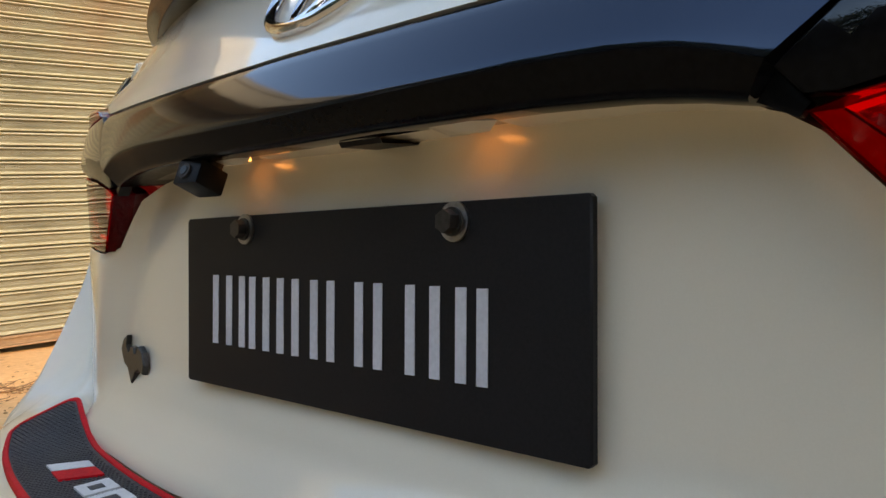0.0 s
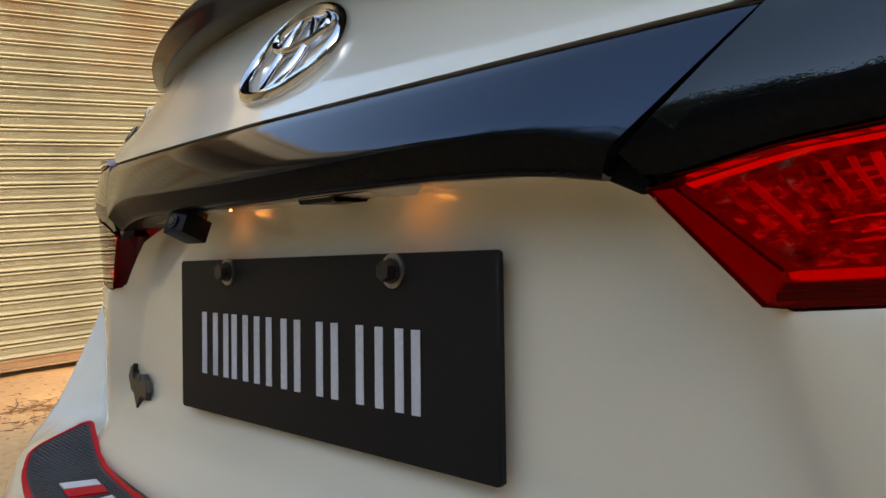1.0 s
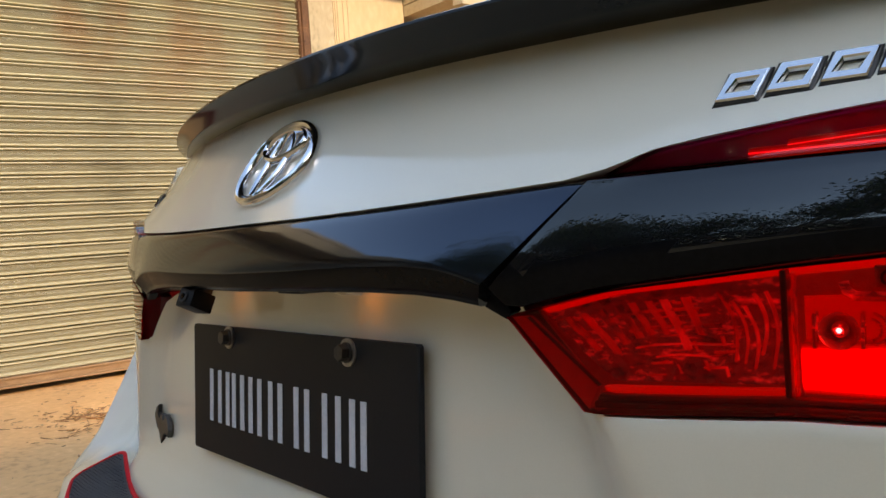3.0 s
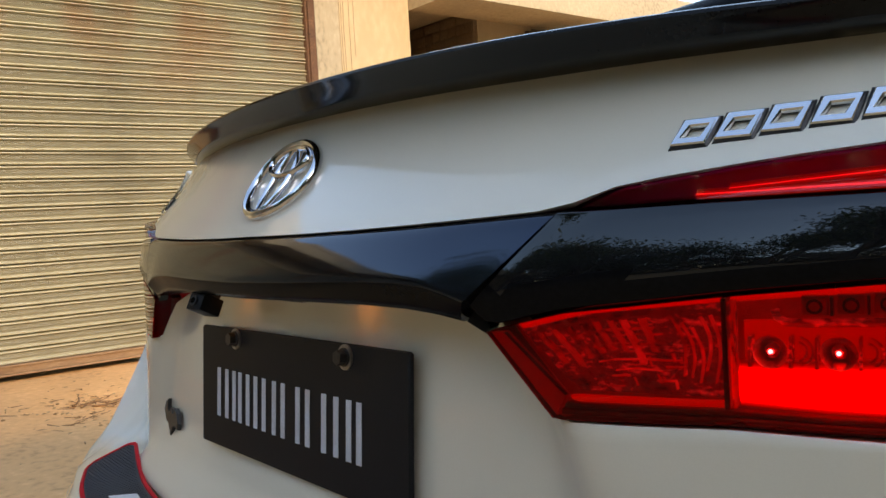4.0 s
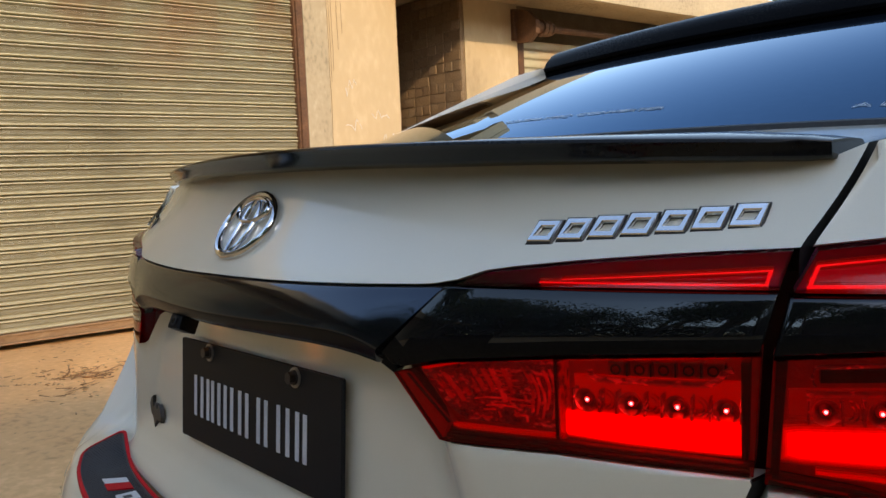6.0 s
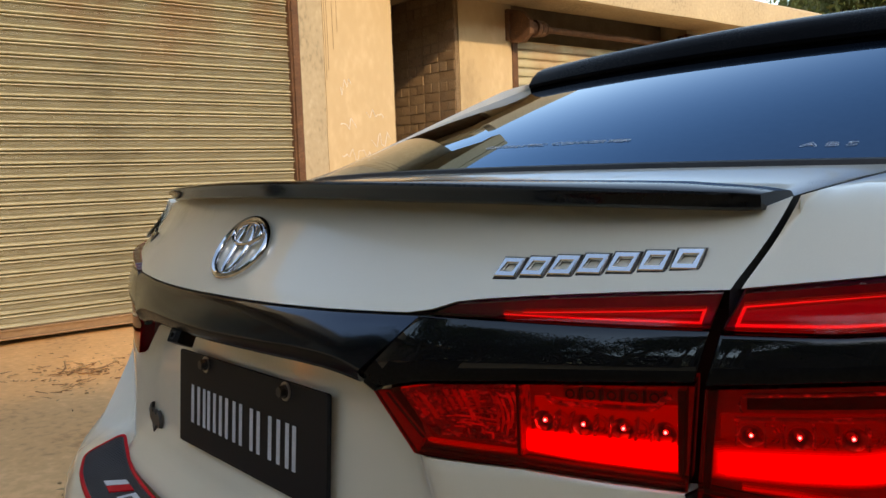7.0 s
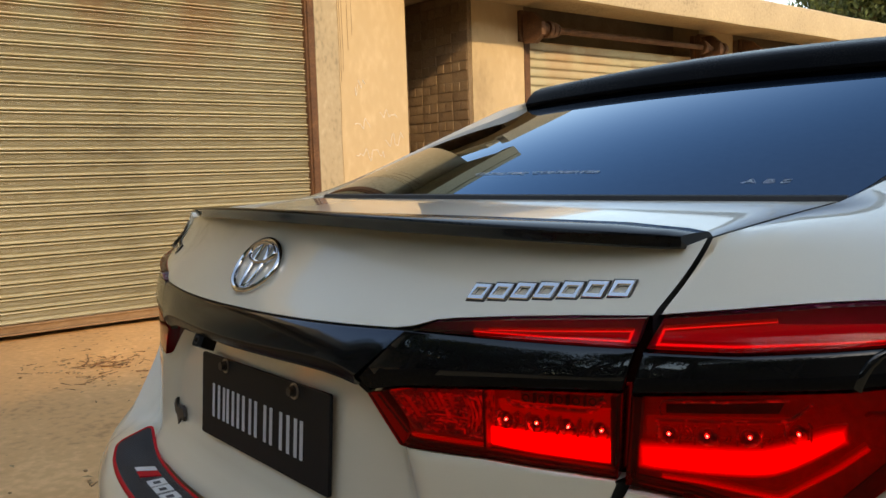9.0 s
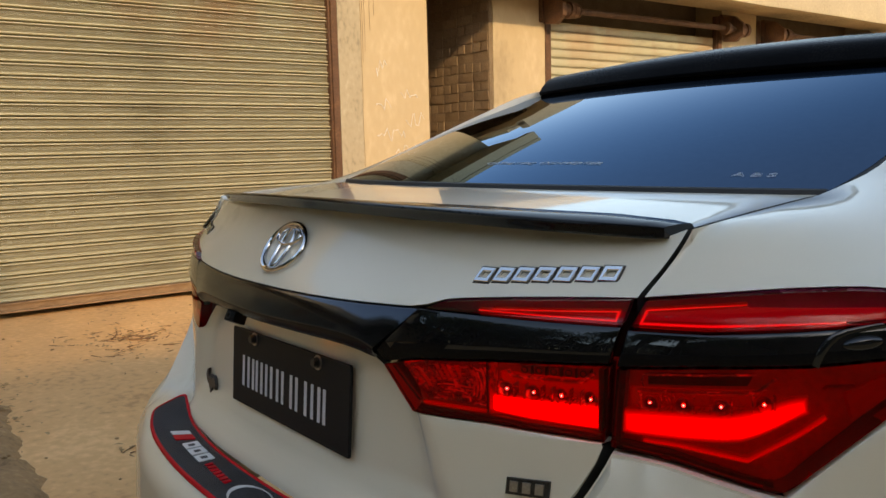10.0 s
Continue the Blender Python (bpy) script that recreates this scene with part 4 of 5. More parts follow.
def lid_lamp_inner(ob, mirror):
    # faceted reflector in a frame, divider, light bar, four leds and an upper row of square cups over a bent tube
    k = -1 if mirror else 1
    rng = random.Random(41)

    def field(u, v):
        p = along([(0.392, 0.8150, 0), (0.4925, 0.8175, 0)], u).lerp(along([(0.345, 0.8545, 0), (0.40, 0.8672, 0), (0.4925, 0.8765, 0)], u), v)
        return p.x, p.y

    def dish(u, v):
        return 0.021 + 0.004 * math.sin(math.pi * v) * math.sin(math.pi * u)

    nu, nv = 26, 14
    bm = bmesh.new()
    rows = []
    for j in range(nv + 1):
        row = []
        for i in range(nu + 1):
            u, v = i / nu, j / nv
            x, z = field(u, v)
            row.append(skin(k * x, z, h_mid(x, z) + dish(u, v) + 0.0022 * rng.uniform(-1, 1)))
        rows.append(row)
    loft(bm, rows)
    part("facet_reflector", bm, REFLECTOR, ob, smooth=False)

    def rib(points, wide, lift):
        """A raised rib of the reflector through points (u, v)."""
        bm = bmesh.new()
        a, b = [], []
        for (u, v), (u2, v2) in zip(points, points[1:] + points[-1:]):
            dx, dy = (u2 - u, v2 - v) if (u2, v2) != (u, v) else (u - points[-2][0], v - points[-2][1])
            n = math.hypot(dx * 0.1, dy * 0.055) or 1
            a.append((u - wide * dy * 0.055 / n / 0.1, v + wide * dx * 0.1 / n / 0.055))
            b.append((u + wide * dy * 0.055 / n / 0.1, v - wide * dx * 0.1 / n / 0.055))
        rows = []
        for side, up in ((a, 0.0), (a, 0.7), ([((p[0] + q[0]) / 2, (p[1] + q[1]) / 2) for p, q in zip(a, b)], 1.0), (b, 0.7), (b, 0.0)):
            rows.append([skin(k * x, z, h_mid(x, z) + dish(u, v) - lift * up) for (u, v) in side for x, z in [field(u, v)]])
        loft(bm, rows)
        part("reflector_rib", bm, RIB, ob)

    for i in range(8):
        u = 0.10 + 0.075 * i + rng.uniform(-0.012, 0.012)
        v0 = 0.42 + rng.uniform(-0.08, 0.16)
        rib([(u + 0.004 * math.sin(q * 1.5), v0 + (0.90 - v0) * q / 4) for q in range(5)], 0.0011 + 0.0008 * rng.random(), 0.005)
    for i in range(7):
        v = 0.30 + 0.095 * i + rng.uniform(-0.02, 0.02)
        u0 = rng.uniform(0.28, 0.5)
        rib([(u0 + (rng.uniform(0.6, 0.8) - u0) * q / 4, v + 0.015 * math.sin(q)) for q in range(5)], 0.0006 + 0.0006 * rng.random(), 0.004)
    for i in range(5):
        u = 0.76 + 0.045 * i
        v0, v1 = rng.uniform(0.10, 0.3), rng.uniform(0.75, 0.92)
        rib([(u + 0.035 * math.sin(math.pi * q / 8), v0 + (v1 - v0) * q / 8) for q in range(9)], 0.0007, 0.004)
    for i in range(12):
        u, v = rng.uniform(0.20, 0.80), rng.uniform(0.06, 0.40)
        rib([(u, v), (u + 0.001, v + 0.05), (u, v + 0.10)] if i % 2 else [(u, v), (u + 0.06, v), (u + 0.12, v + 0.004)], 0.0004 + 0.0005 * rng.random(), 0.003)
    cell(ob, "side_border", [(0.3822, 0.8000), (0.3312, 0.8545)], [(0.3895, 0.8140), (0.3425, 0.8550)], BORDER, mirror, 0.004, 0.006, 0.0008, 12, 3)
    cell(ob, "border_edge", [(0.3895, 0.8145), (0.3428, 0.8545)], [(0.3904, 0.8150), (0.3437, 0.8549)], HOUSING_DARK, mirror, 0.0034, 0.003, 0.0003, 12, 2)
    cell(ob, "lower_border", [(0.386, 0.8012), (0.5, 0.8062), (0.6, 0.8058), (0.645, 0.8046)], [(0.386, 0.8050), (0.5, 0.8092), (0.6, 0.8085), (0.645, 0.8072)], HOUSING_SIDE, mirror, 0.004, 0.006, 0.001, 20, 3)
    cell(ob, "lower_border", [(0.387, 0.8056), (0.5, 0.8098), (0.6, 0.8091), (0.645, 0.8078)], [(0.389, 0.8092), (0.5, 0.8132), (0.6, 0.8122), (0.645, 0.8108)], HOUSING_SIDE, mirror, 0.006, 0.006, 0.001, 20, 3)
    cell(ob, "edge_light", [(0.345, 0.8540), (0.39, 0.8645), (0.5, 0.8765), (0.645, 0.8865)], [(0.3395, 0.8572), (0.39, 0.8688), (0.5, 0.8812), (0.645, 0.8912)], EDGE_GLOW, mirror, 0.0265, 0.003, 0.0004, 16, 2)
    cell(ob, "edge_light", [(0.3915, 0.8108), (0.396, 0.8098), (0.50, 0.8140)], [(0.3905, 0.8135), (0.396, 0.8142), (0.50, 0.8180)], HALO_GLOWS[3], mirror, 0.009, 0.003, 0.0012, 24, 4)
    cell(ob, "dark_frame", [(0.394, 0.8150), (0.4935, 0.8175)], [(0.352, 0.8545), (0.4935, 0.8765)], HOUSING_DARK, mirror, 0.033, 0.002, 0.002, 8, 4)
    cell(ob, "divider", [(0.4935, 0.812), (0.4965, 0.812)], [(0.4935, 0.880), (0.4965, 0.880)], HOUSING_DARK, mirror, 0.008, 0.012, 0.0005, 2, 6)
    cell(ob, "divider_edge", [(0.4968, 0.812), (0.4985, 0.812)], [(0.4968, 0.878), (0.4985, 0.878)], RIB, mirror, 0.008, 0.02, 0.0004, 2, 6)
    # a glowing sheet imitates haze behind the leds; nested sheets imitate the bar's halo
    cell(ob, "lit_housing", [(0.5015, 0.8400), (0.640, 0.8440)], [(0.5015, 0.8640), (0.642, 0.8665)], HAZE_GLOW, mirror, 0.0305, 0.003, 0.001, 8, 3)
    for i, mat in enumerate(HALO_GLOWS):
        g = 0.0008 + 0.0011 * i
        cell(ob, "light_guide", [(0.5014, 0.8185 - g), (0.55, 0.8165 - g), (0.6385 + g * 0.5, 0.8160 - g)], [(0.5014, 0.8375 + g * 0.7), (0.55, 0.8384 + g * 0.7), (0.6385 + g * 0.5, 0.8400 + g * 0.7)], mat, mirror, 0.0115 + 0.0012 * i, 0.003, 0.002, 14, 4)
    cell(ob, "light_bar", [(0.5015, 0.8200), (0.505, 0.8182), (0.55, 0.8162), (0.635, 0.8150), (0.6385, 0.8175)], [(0.5015, 0.8360), (0.505, 0.8375), (0.55, 0.8384), (0.635, 0.8400), (0.6385, 0.8380)], BAR_GLOW, mirror, 0.010, 0.003, 0.002, 24, 4, "glowing red light bar")
    for i, s in enumerate((0.5200, 0.5565, 0.5925, 0.6285)):
        led(ob, s, 0.8482, mirror, i < 3)
    for s in (0.5445, 0.5635, 0.5825, 0.6015, 0.6195):
        z = 0.8745 + 0.04 * (s - 0.54)
        cell(ob, "upper_cup", [(s - 0.0070, z - 0.0052), (s + 0.0070, z - 0.0052)], [(s - 0.0070, z + 0.0058), (s + 0.0070, z + 0.0058)], HOUSING, mirror, 0.014, 0.010, 0.0015, 4, 4)
        bead(ob, "cup_ring", [(s + 0.0038 * math.cos(a), z + 0.0036 * math.sin(a), 0.0135) for a in [math.pi * q / 8 for q in range(16)]], 0.0009, HOUSING_DARK, mirror, True)
        cell(ob, "cup_gap", [(s + 0.0082, z - 0.0052), (s + 0.0098, z - 0.0052)], [(s + 0.0082, z + 0.0058), (s + 0.0098, z + 0.0058)], HOUSING_DARK, mirror, 0.013, 0.008, 0.0004, 2, 3)
    tube = [(0.5235, 0.8735), (0.5245, 0.8690), (0.5290, 0.8660), (0.54, 0.8655), (0.56, 0.8660), (0.58, 0.8664), (0.60, 0.8668), (0.615, 0.8675), (0.6225, 0.8705), (0.6275, 0.8770), (0.634, 0.8800)]
    bead(ob, "bent_tube", [(s, z, 0.012) for s, z in tube], 0.0026, REFLECTOR, mirror)
    cell(ob, "end_wall", [(0.6395, 0.8130), (0.6440, 0.8130)], [(0.6400, 0.8870), (0.6470, 0.8875)], HOUSING_DARK, mirror, 0.006, 0.02, 0.0006, 2, 6)


def wing_lamp_inner(ob, mirror):
    # again a glowing haze sheet, and wider dimmer copies of the bar as halo
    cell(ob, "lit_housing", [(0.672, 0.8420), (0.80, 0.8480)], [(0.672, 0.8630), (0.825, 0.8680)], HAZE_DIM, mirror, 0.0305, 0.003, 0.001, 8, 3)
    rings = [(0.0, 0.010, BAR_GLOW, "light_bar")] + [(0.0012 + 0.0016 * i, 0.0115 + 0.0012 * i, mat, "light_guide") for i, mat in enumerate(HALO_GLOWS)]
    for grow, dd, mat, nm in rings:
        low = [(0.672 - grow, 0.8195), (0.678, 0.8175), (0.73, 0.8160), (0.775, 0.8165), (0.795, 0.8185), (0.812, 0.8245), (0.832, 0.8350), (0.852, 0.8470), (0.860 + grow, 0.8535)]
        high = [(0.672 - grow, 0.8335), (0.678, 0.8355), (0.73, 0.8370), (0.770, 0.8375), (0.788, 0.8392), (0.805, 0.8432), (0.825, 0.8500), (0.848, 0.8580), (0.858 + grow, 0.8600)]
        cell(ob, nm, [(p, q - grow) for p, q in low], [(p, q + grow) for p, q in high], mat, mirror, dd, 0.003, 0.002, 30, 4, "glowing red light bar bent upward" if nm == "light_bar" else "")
    # the line with two wider, dimmer copies that imitate its soft glow
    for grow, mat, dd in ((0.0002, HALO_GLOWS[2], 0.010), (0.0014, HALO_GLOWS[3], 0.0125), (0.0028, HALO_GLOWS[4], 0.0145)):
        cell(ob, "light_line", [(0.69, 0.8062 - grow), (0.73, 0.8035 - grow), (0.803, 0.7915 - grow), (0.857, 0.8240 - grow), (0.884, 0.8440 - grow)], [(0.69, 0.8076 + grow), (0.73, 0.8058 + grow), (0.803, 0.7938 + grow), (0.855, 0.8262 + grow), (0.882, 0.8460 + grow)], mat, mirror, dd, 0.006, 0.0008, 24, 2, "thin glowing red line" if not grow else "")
    for i, s in enumerate((0.697, 0.734, 0.774, 0.819)):
        led(ob, s, 0.8515 + 0.006 * ease(0.76, 0.82, s), mirror, i < 3)
    loop = [(0.684, 0.8645), (0.70, 0.8650), (0.75, 0.8665), (0.80, 0.8690), (0.812, 0.8720), (0.822, 0.8800), (0.832, 0.8880)]
    bead(ob, "bent_tube", [(s, z, 0.012) for s, z in loop], 0.0022, REFLECTOR, mirror)
    bead(ob, "bent_tube", [(0.690, 0.8700, 0.013), (0.688, 0.8760, 0.013), (0.690, 0.8840, 0.013), (0.75, 0.8870, 0.013), (0.810, 0.8905, 0.013)], 0.0016, REFLECTOR, mirror)
    cell(ob, "upper_reflector", [(0.694, 0.871), (0.802, 0.8755)], [(0.694, 0.8825), (0.808, 0.888)], HOUSING_DARK, mirror, 0.018, 0.01, 0.002, 8, 3)
    cell(ob, "inner_wall", [(0.6590, 0.8050), (0.6650, 0.8040)], [(0.6640, 0.8880), (0.6720, 0.8885)], HOUSING_DARK, mirror, 0.008, 0.02, 0.0006, 2, 6)
    cell(ob, "lower_lip", [(0.6600, 0.8005), (0.72, 0.7930), (0.78, 0.7770), (0.830, 0.7645)], [(0.6600, 0.8040), (0.72, 0.7975), (0.78, 0.7825), (0.830, 0.7705)], HOUSING_DARK, mirror, 0.008, 0.006, 0.001, 14, 3)
    cell(ob, "side_reflector", [(0.914, 0.838), (1.0, 0.900)], [(0.905, 0.868), (1.0, 0.915)], BORDER, mirror, 0.022, 0.004, 0.002, 10, 4)
    cell(ob, "side_rib", [(0.878, 0.8775), (0.910, 0.8790)], [(0.882, 0.8815), (0.910, 0.8825)], HOUSING, mirror, 0.006, 0.006, 0.001, 6, 2)


def line_lamp_inner(lines, panel):
    def inner(ob, mirror):
        # a faint glowing sheet and grown copies of each line imitate spread light
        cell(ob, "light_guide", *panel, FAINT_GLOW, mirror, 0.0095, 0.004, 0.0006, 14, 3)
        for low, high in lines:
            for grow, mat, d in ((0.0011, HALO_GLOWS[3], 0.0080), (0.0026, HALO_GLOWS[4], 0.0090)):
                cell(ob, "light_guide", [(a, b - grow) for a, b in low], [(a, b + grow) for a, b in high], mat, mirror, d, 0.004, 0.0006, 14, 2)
            cell(ob, "light_line", low, high, LINE_GLOW, mirror, 0.006, 0.005, 0.0006, 14, 2, "thin glowing red line")
    return inner


LID_LOW = ([(0.381, 0.7992), (0.388, 0.7985), (0.5, 0.8050), (0.6, 0.8048), (0.6478, 0.8035)], [(0.330, 0.8548), (0.333, 0.8568), (0.39, 0.8695), (0.5, 0.882), (0.58, 0.8885), (0.6543, 0.8930)])
LID_UP = ([(0.3990, 0.9383), (0.54, 0.9410), (0.6665, 0.9412)], [(0.4070, 0.9415), (0.4285, 0.9498), (0.523, 0.9595), (0.603, 0.9650), (0.6765, 0.9692)])
WING_LOW = ([(0.6553, 0.7992), (0.72, 0.7910), (0.78, 0.7748), (0.832, 0.7615), (0.848, 0.7680), (0.87, 0.7888), (0.915, 0.8270), (0.94, 0.8480), (1.02, 0.9050)], [(0.6623, 0.8905), (0.76, 0.8975), (0.86, 0.902), (0.93, 0.910), (1.02, 0.925)])
WING_UP = ([(0.6765, 0.9395), (0.76, 0.9390), (0.8375, 0.9437), (0.90, 0.9485), (0.938, 0.9513), (1.02, 0.956)], [(0.693, 0.9690), (0.76, 0.9752), (0.84, 0.9818), (0.905, 0.9843), (0.945, 0.9825), (1.02, 0.970)])
for mirror in (False, True):
    lamp("tail_lamp", *LID_LOW, mirror, "red tail lamp on the boot lid, lit", lid_lamp_inner)
    lamp("tail_lamp", *WING_LOW, mirror, "red tail lamp wrapped round the wing, lit", wing_lamp_inner)
    lamp("upper_lamp", *LID_UP, mirror, "slim smoked red lamp strip on the boot lid", line_lamp_inner([
        ([(0.48, 0.9424), (0.6580, 0.9430)], [(0.48, 0.9432), (0.6585, 0.9445)]),
        ([(0.50, 0.9452), (0.6620, 0.9535)], [(0.50, 0.9457), (0.6625, 0.9546)]),
        ([(0.6565, 0.9430), (0.6590, 0.9430)], [(0.6600, 0.9545), (0.6630, 0.9545)])], ([(0.54, 0.9430), (0.657, 0.9435)], [(0.54, 0.9470), (0.660, 0.9538)])), 0.012, LENS_DARK, HOUSING_PINK)
    lamp("upper_lamp", *WING_UP, mirror, "slim smoked red lamp strip on the wing", line_lamp_inner([
        ([(0.6850, 0.9415), (0.76, 0.9418), (0.90, 0.9495)], [(0.6855, 0.9438), (0.76, 0.9440), (0.90, 0.9506)]),
        ([(0.6920, 0.9565), (0.74, 0.9614), (0.80, 0.9668)], [(0.6925, 0.9580), (0.74, 0.9625), (0.80, 0.9672)]),
        ([(0.6850, 0.9420), (0.6880, 0.9420)], [(0.6915, 0.9570), (0.6945, 0.9570)])], ([(0.688, 0.9430), (0.76, 0.9432), (0.95, 0.9535)], [(0.695, 0.9570), (0.78, 0.9640), (0.95, 0.9640)])), 0.012, LENS_DARK, HOUSING_PINK)

# bumper: a shelf behind the lid, then the outer skin down
BUMPER_TOP = [(0.0, 0.599), (0.2, 0.599), (0.4, 0.604), (0.5120, 0.6226), (0.5758, 0.6678), (0.6228, 0.7304), (0.6456, 0.7685), (0.6582, 0.7940), (0.72, 0.7868), (0.78, 0.7705), (0.832, 0.757), (0.90, 0.742), (1.0, 0.73), (1.2, 0.72), (1.6, 0.71)]


def shelf_z(s, f=0.0):
    e = ease(0.34, 0.50, abs(s))
    return 0.606 + 0.031 * e - f * (0.0105 + 0.016 * e)


bm = bmesh.new()
half = []
for i in range(90):
    u = i / 89
    p = along([(*q, 0) for q in BUMPER_TOP], u)
    half.append((p.x, p.y))
stations = [(-s, z) for s, z in reversed(half[1:])] + half
rows = []
for k in range(26):
    row = []
    for s, zt in stations:
        shelf = ease(0.70, 0.625, zt)
        if k < 2:
            p = (s, zt - (0.03 if k == 0 and abs(s) < 0.45 else 0.0), (h_low(s, zt) if abs(s) < 0.65 else h_out(zt)) + (0.03 if k == 0 else 0.005))
        elif k < 10:
            f = (k - 2) / 7
            zz = zt - 0.004 * ease(0, 0.1, f)
            h0, h1 = (h_low(s, zt) if abs(s) < 0.65 else h_out(zt)), h_out(min(zt, 0.601))
            h1 = h1 * shelf + h0 * (1 - shelf)
            zz = zz + (shelf_z(s, f) - 0.006 * ease(0.8, 1.0, f) - zz) * shelf * ease(0.0, 0.2, f)
            p = (s, zz, h0 + (h1 - h0) * f - 0.001 * f)
        else:
            f = (k - 9) / 16
            top = (shelf_z(s, 1.0) - 0.006) * shelf + (zt - 0.004) * (1 - shelf)
            zz = top + (0.20 - top) * f**1.25
            side = ease(0.9, 1.4, abs(s))
            h = h_out(zz) if zz < top - 0.002 else h_out(min(zt, 0.601)) * shelf + h_out(zt) * (1 - shelf)
            h = h * (1 - side) + (-0.012) * side
            h += 0.05 * ease(0.42, 0.20, zz)
            p = (s, zz, h)
        row.append(skin(*p))
    rows.append(row)
loft(bm, rows)
part("rear_bumper", bm, PAINT, car)


def on_shelf(s, f, lift):
    """A point on the bumper's shelf, f from its inner to its outer edge."""
    e = ease(0.30, 0.482, abs(s))
    h = -0.034 + (-0.116 + 0.034) * f
    return skin(s * (1 - 0.055 * f * e), shelf_z(s, f) + lift, h)


# quarter panels, pillars, roof and the rest of the body
def quarter(mirror):
    k = -1 if mirror else 1
    low = [skin(s, z, h_up(s, z) - 0.002) for s, z in ((0.6905, 0.9722), (0.76, 0.9785), (0.84, 0.985), (0.905, 0.9875), (0.945, 0.9860), (1.02, 0.975))]
    low += [Vector(p) for p in ((0.985, 0.52, 0.955), (1.01, 0.75, 0.94), (1.015, 1.1, 0.93), (1.015, 1.5, 0.92))]
    high = [p + Vector((0.0068, 0.0, 0.0005)) for p in LID_DECK] + [Vector(p) for p in ((0.662, 0.54, 1.077), (0.679, 0.62, 1.100), (0.672, 0.715, 1.140), (0.635, 0.84, 1.196), (0.575, 0.96, 1.254), (0.522, 1.06, 1.302), (0.54, 1.5, 1.37))]
    for _ in range(2):
        high = [high[0]] + [a.lerp(b, f) for a, b in zip(high, high[1:]) for f in (0.25, 0.75)] + [high[-1]]
    bm = bmesh.new()
    rows = []
    joint = [p + Vector((0.0105, 0.0, 0.0)) for p in LID_FACE]
    for u in [0.0, 0.004, 0.012] + [j / 40 for j in range(1, 41)]:
        a, b = along(low, u), along(high, u)
        shift = 1 - ease(0.0, 0.10, u)
        row = [a + Vector((-0.03, 0.03, -0.005)), a + Vector((-0.002, 0.002, -0.0015))]
        for i in range(15):
            v = i / 14
            p = a.lerp(b, v)
            bulge = math.sin(math.pi * v) * (0.016 * ease(0.0, 0.10, u) + (0.014 if mirror else 0.035) * ease(0.2, 0.6, u))
            n = Vector((b.z - a.z, 0, a.x - b.x)).normalized() + Vector((0, -0.6 * (1 - u), 0))
            q = Vector((0.25, -0.8, 0.55)) * 0.015 * math.sin(math.pi * v**1.6) * ease(0.0, 0.03, u) * (1 - ease(0.2, 0.55, u)) * (0.3 if mirror else 1.0)
            row.append(p + n * bulge + q + (along(joint, v) - joint[0].lerp(joint[-1], v)) * shift)
        row += [b + Vector((-0.0006, 0.0, -0.0012)), b + (Vector((-0.001, 0.0, -0.03)) if b.y < 0.53 else Vector((-0.006, 0.0, -0.03)))]
        rows.append([Vector((k * p.x, p.y, p.z)) for p in row])
    for _ in range(14):
        old = [[p.copy() for p in r] for r in rows]
        for j in range(6, len(rows) - 1):
            for i in range(4, 15):
                rows[j][i] = old[j][i].lerp((old[j - 1][i] + old[j + 1][i] + old[j][i - 1] + old[j][i + 1]) / 4, 0.6)
    loft(bm, rows)
    part("quarter_panel", bm, PAINT, car)
    bm = bmesh.new()
    patch(bm, [(0.842, 0.7545), (0.90, 0.741), (1.0, 0.729), (1.3, 0.719)], [(0.8425, 0.7565), (0.872, 0.7842), (0.916, 0.8228), (0.945, 0.8455), (1.025, 0.9010), (1.3, 0.94)], lambda s, z: -0.0115, 0.003, 0.02, 24, 8, mirror=mirror)
    part("quarter_side", bm, PAINT, car)


both(quarter)

# black inner panel that closes the joints
bm = bmesh.new()
loft(bm, [[skin(s, z, h) for s in [-0.98 + 1.96 * i / 60 for i in range(61)]] for z, h in ((0.56, 0.06), (0.62, 0.10), (0.78, 0.115), (0.86, 0.115), (0.90, 0.06), (0.95, 0.035), (0.97, 0.055), (1.0, 0.13))])
part("inner_panel", bm, RUBBER, car)
bm = bmesh.new()
loft(bm, [[Vector((k * 0.67, 0.20, 1.02)), Vector((k * 0.66, 0.52, 1.05))] for k in (-1, -0.5, 0, 0.5, 1)])
part("boot_gutter", bm, RUBBER, car)

# rear window
bm = bmesh.new()
rows = []
for j in range(15):
    v = j / 14
    row = []
    for i in range(33):
        u = -1 + 2 * i / 32
        side = (1 - v) ** 2 * 0.656 + 2 * v * (1 - v) * 0.715 + v * v * 0.512
        a, b = glass_low(u * side), glass_high(u * side)
        p = a.lerp(b, v)
        p.z += 0.006 * math.sin(math.pi * v) * (1 - u * u)
        row.append(p)
    rows.append(row)
loft(bm, rows)
window = part("rear_window", bm, GLASS, car, "dark tinted rear window with pale lettering")
bm = bmesh.new()
loft(bm, [[glass_low(-0.655 + 1.31 * i / 32) + Vector(d) for i in range(33)] for d in ((0, -0.010, -0.012), (0, -0.003, 0.0012), (0, 0.004, 0.0030))])
part("window_seal", bm, RUBBER, car)
for e in (0, -1):
    bm = bmesh.new()
    loft(bm, [[r[e] + Vector((dx * (1 if e else -1), 0, dz)) for r in rows[:7]] for dx, dz in ((-0.004, -0.001), (0.004, -0.001), (0.026, -0.017))])
    part("side_seal", bm, RUBBER, car)

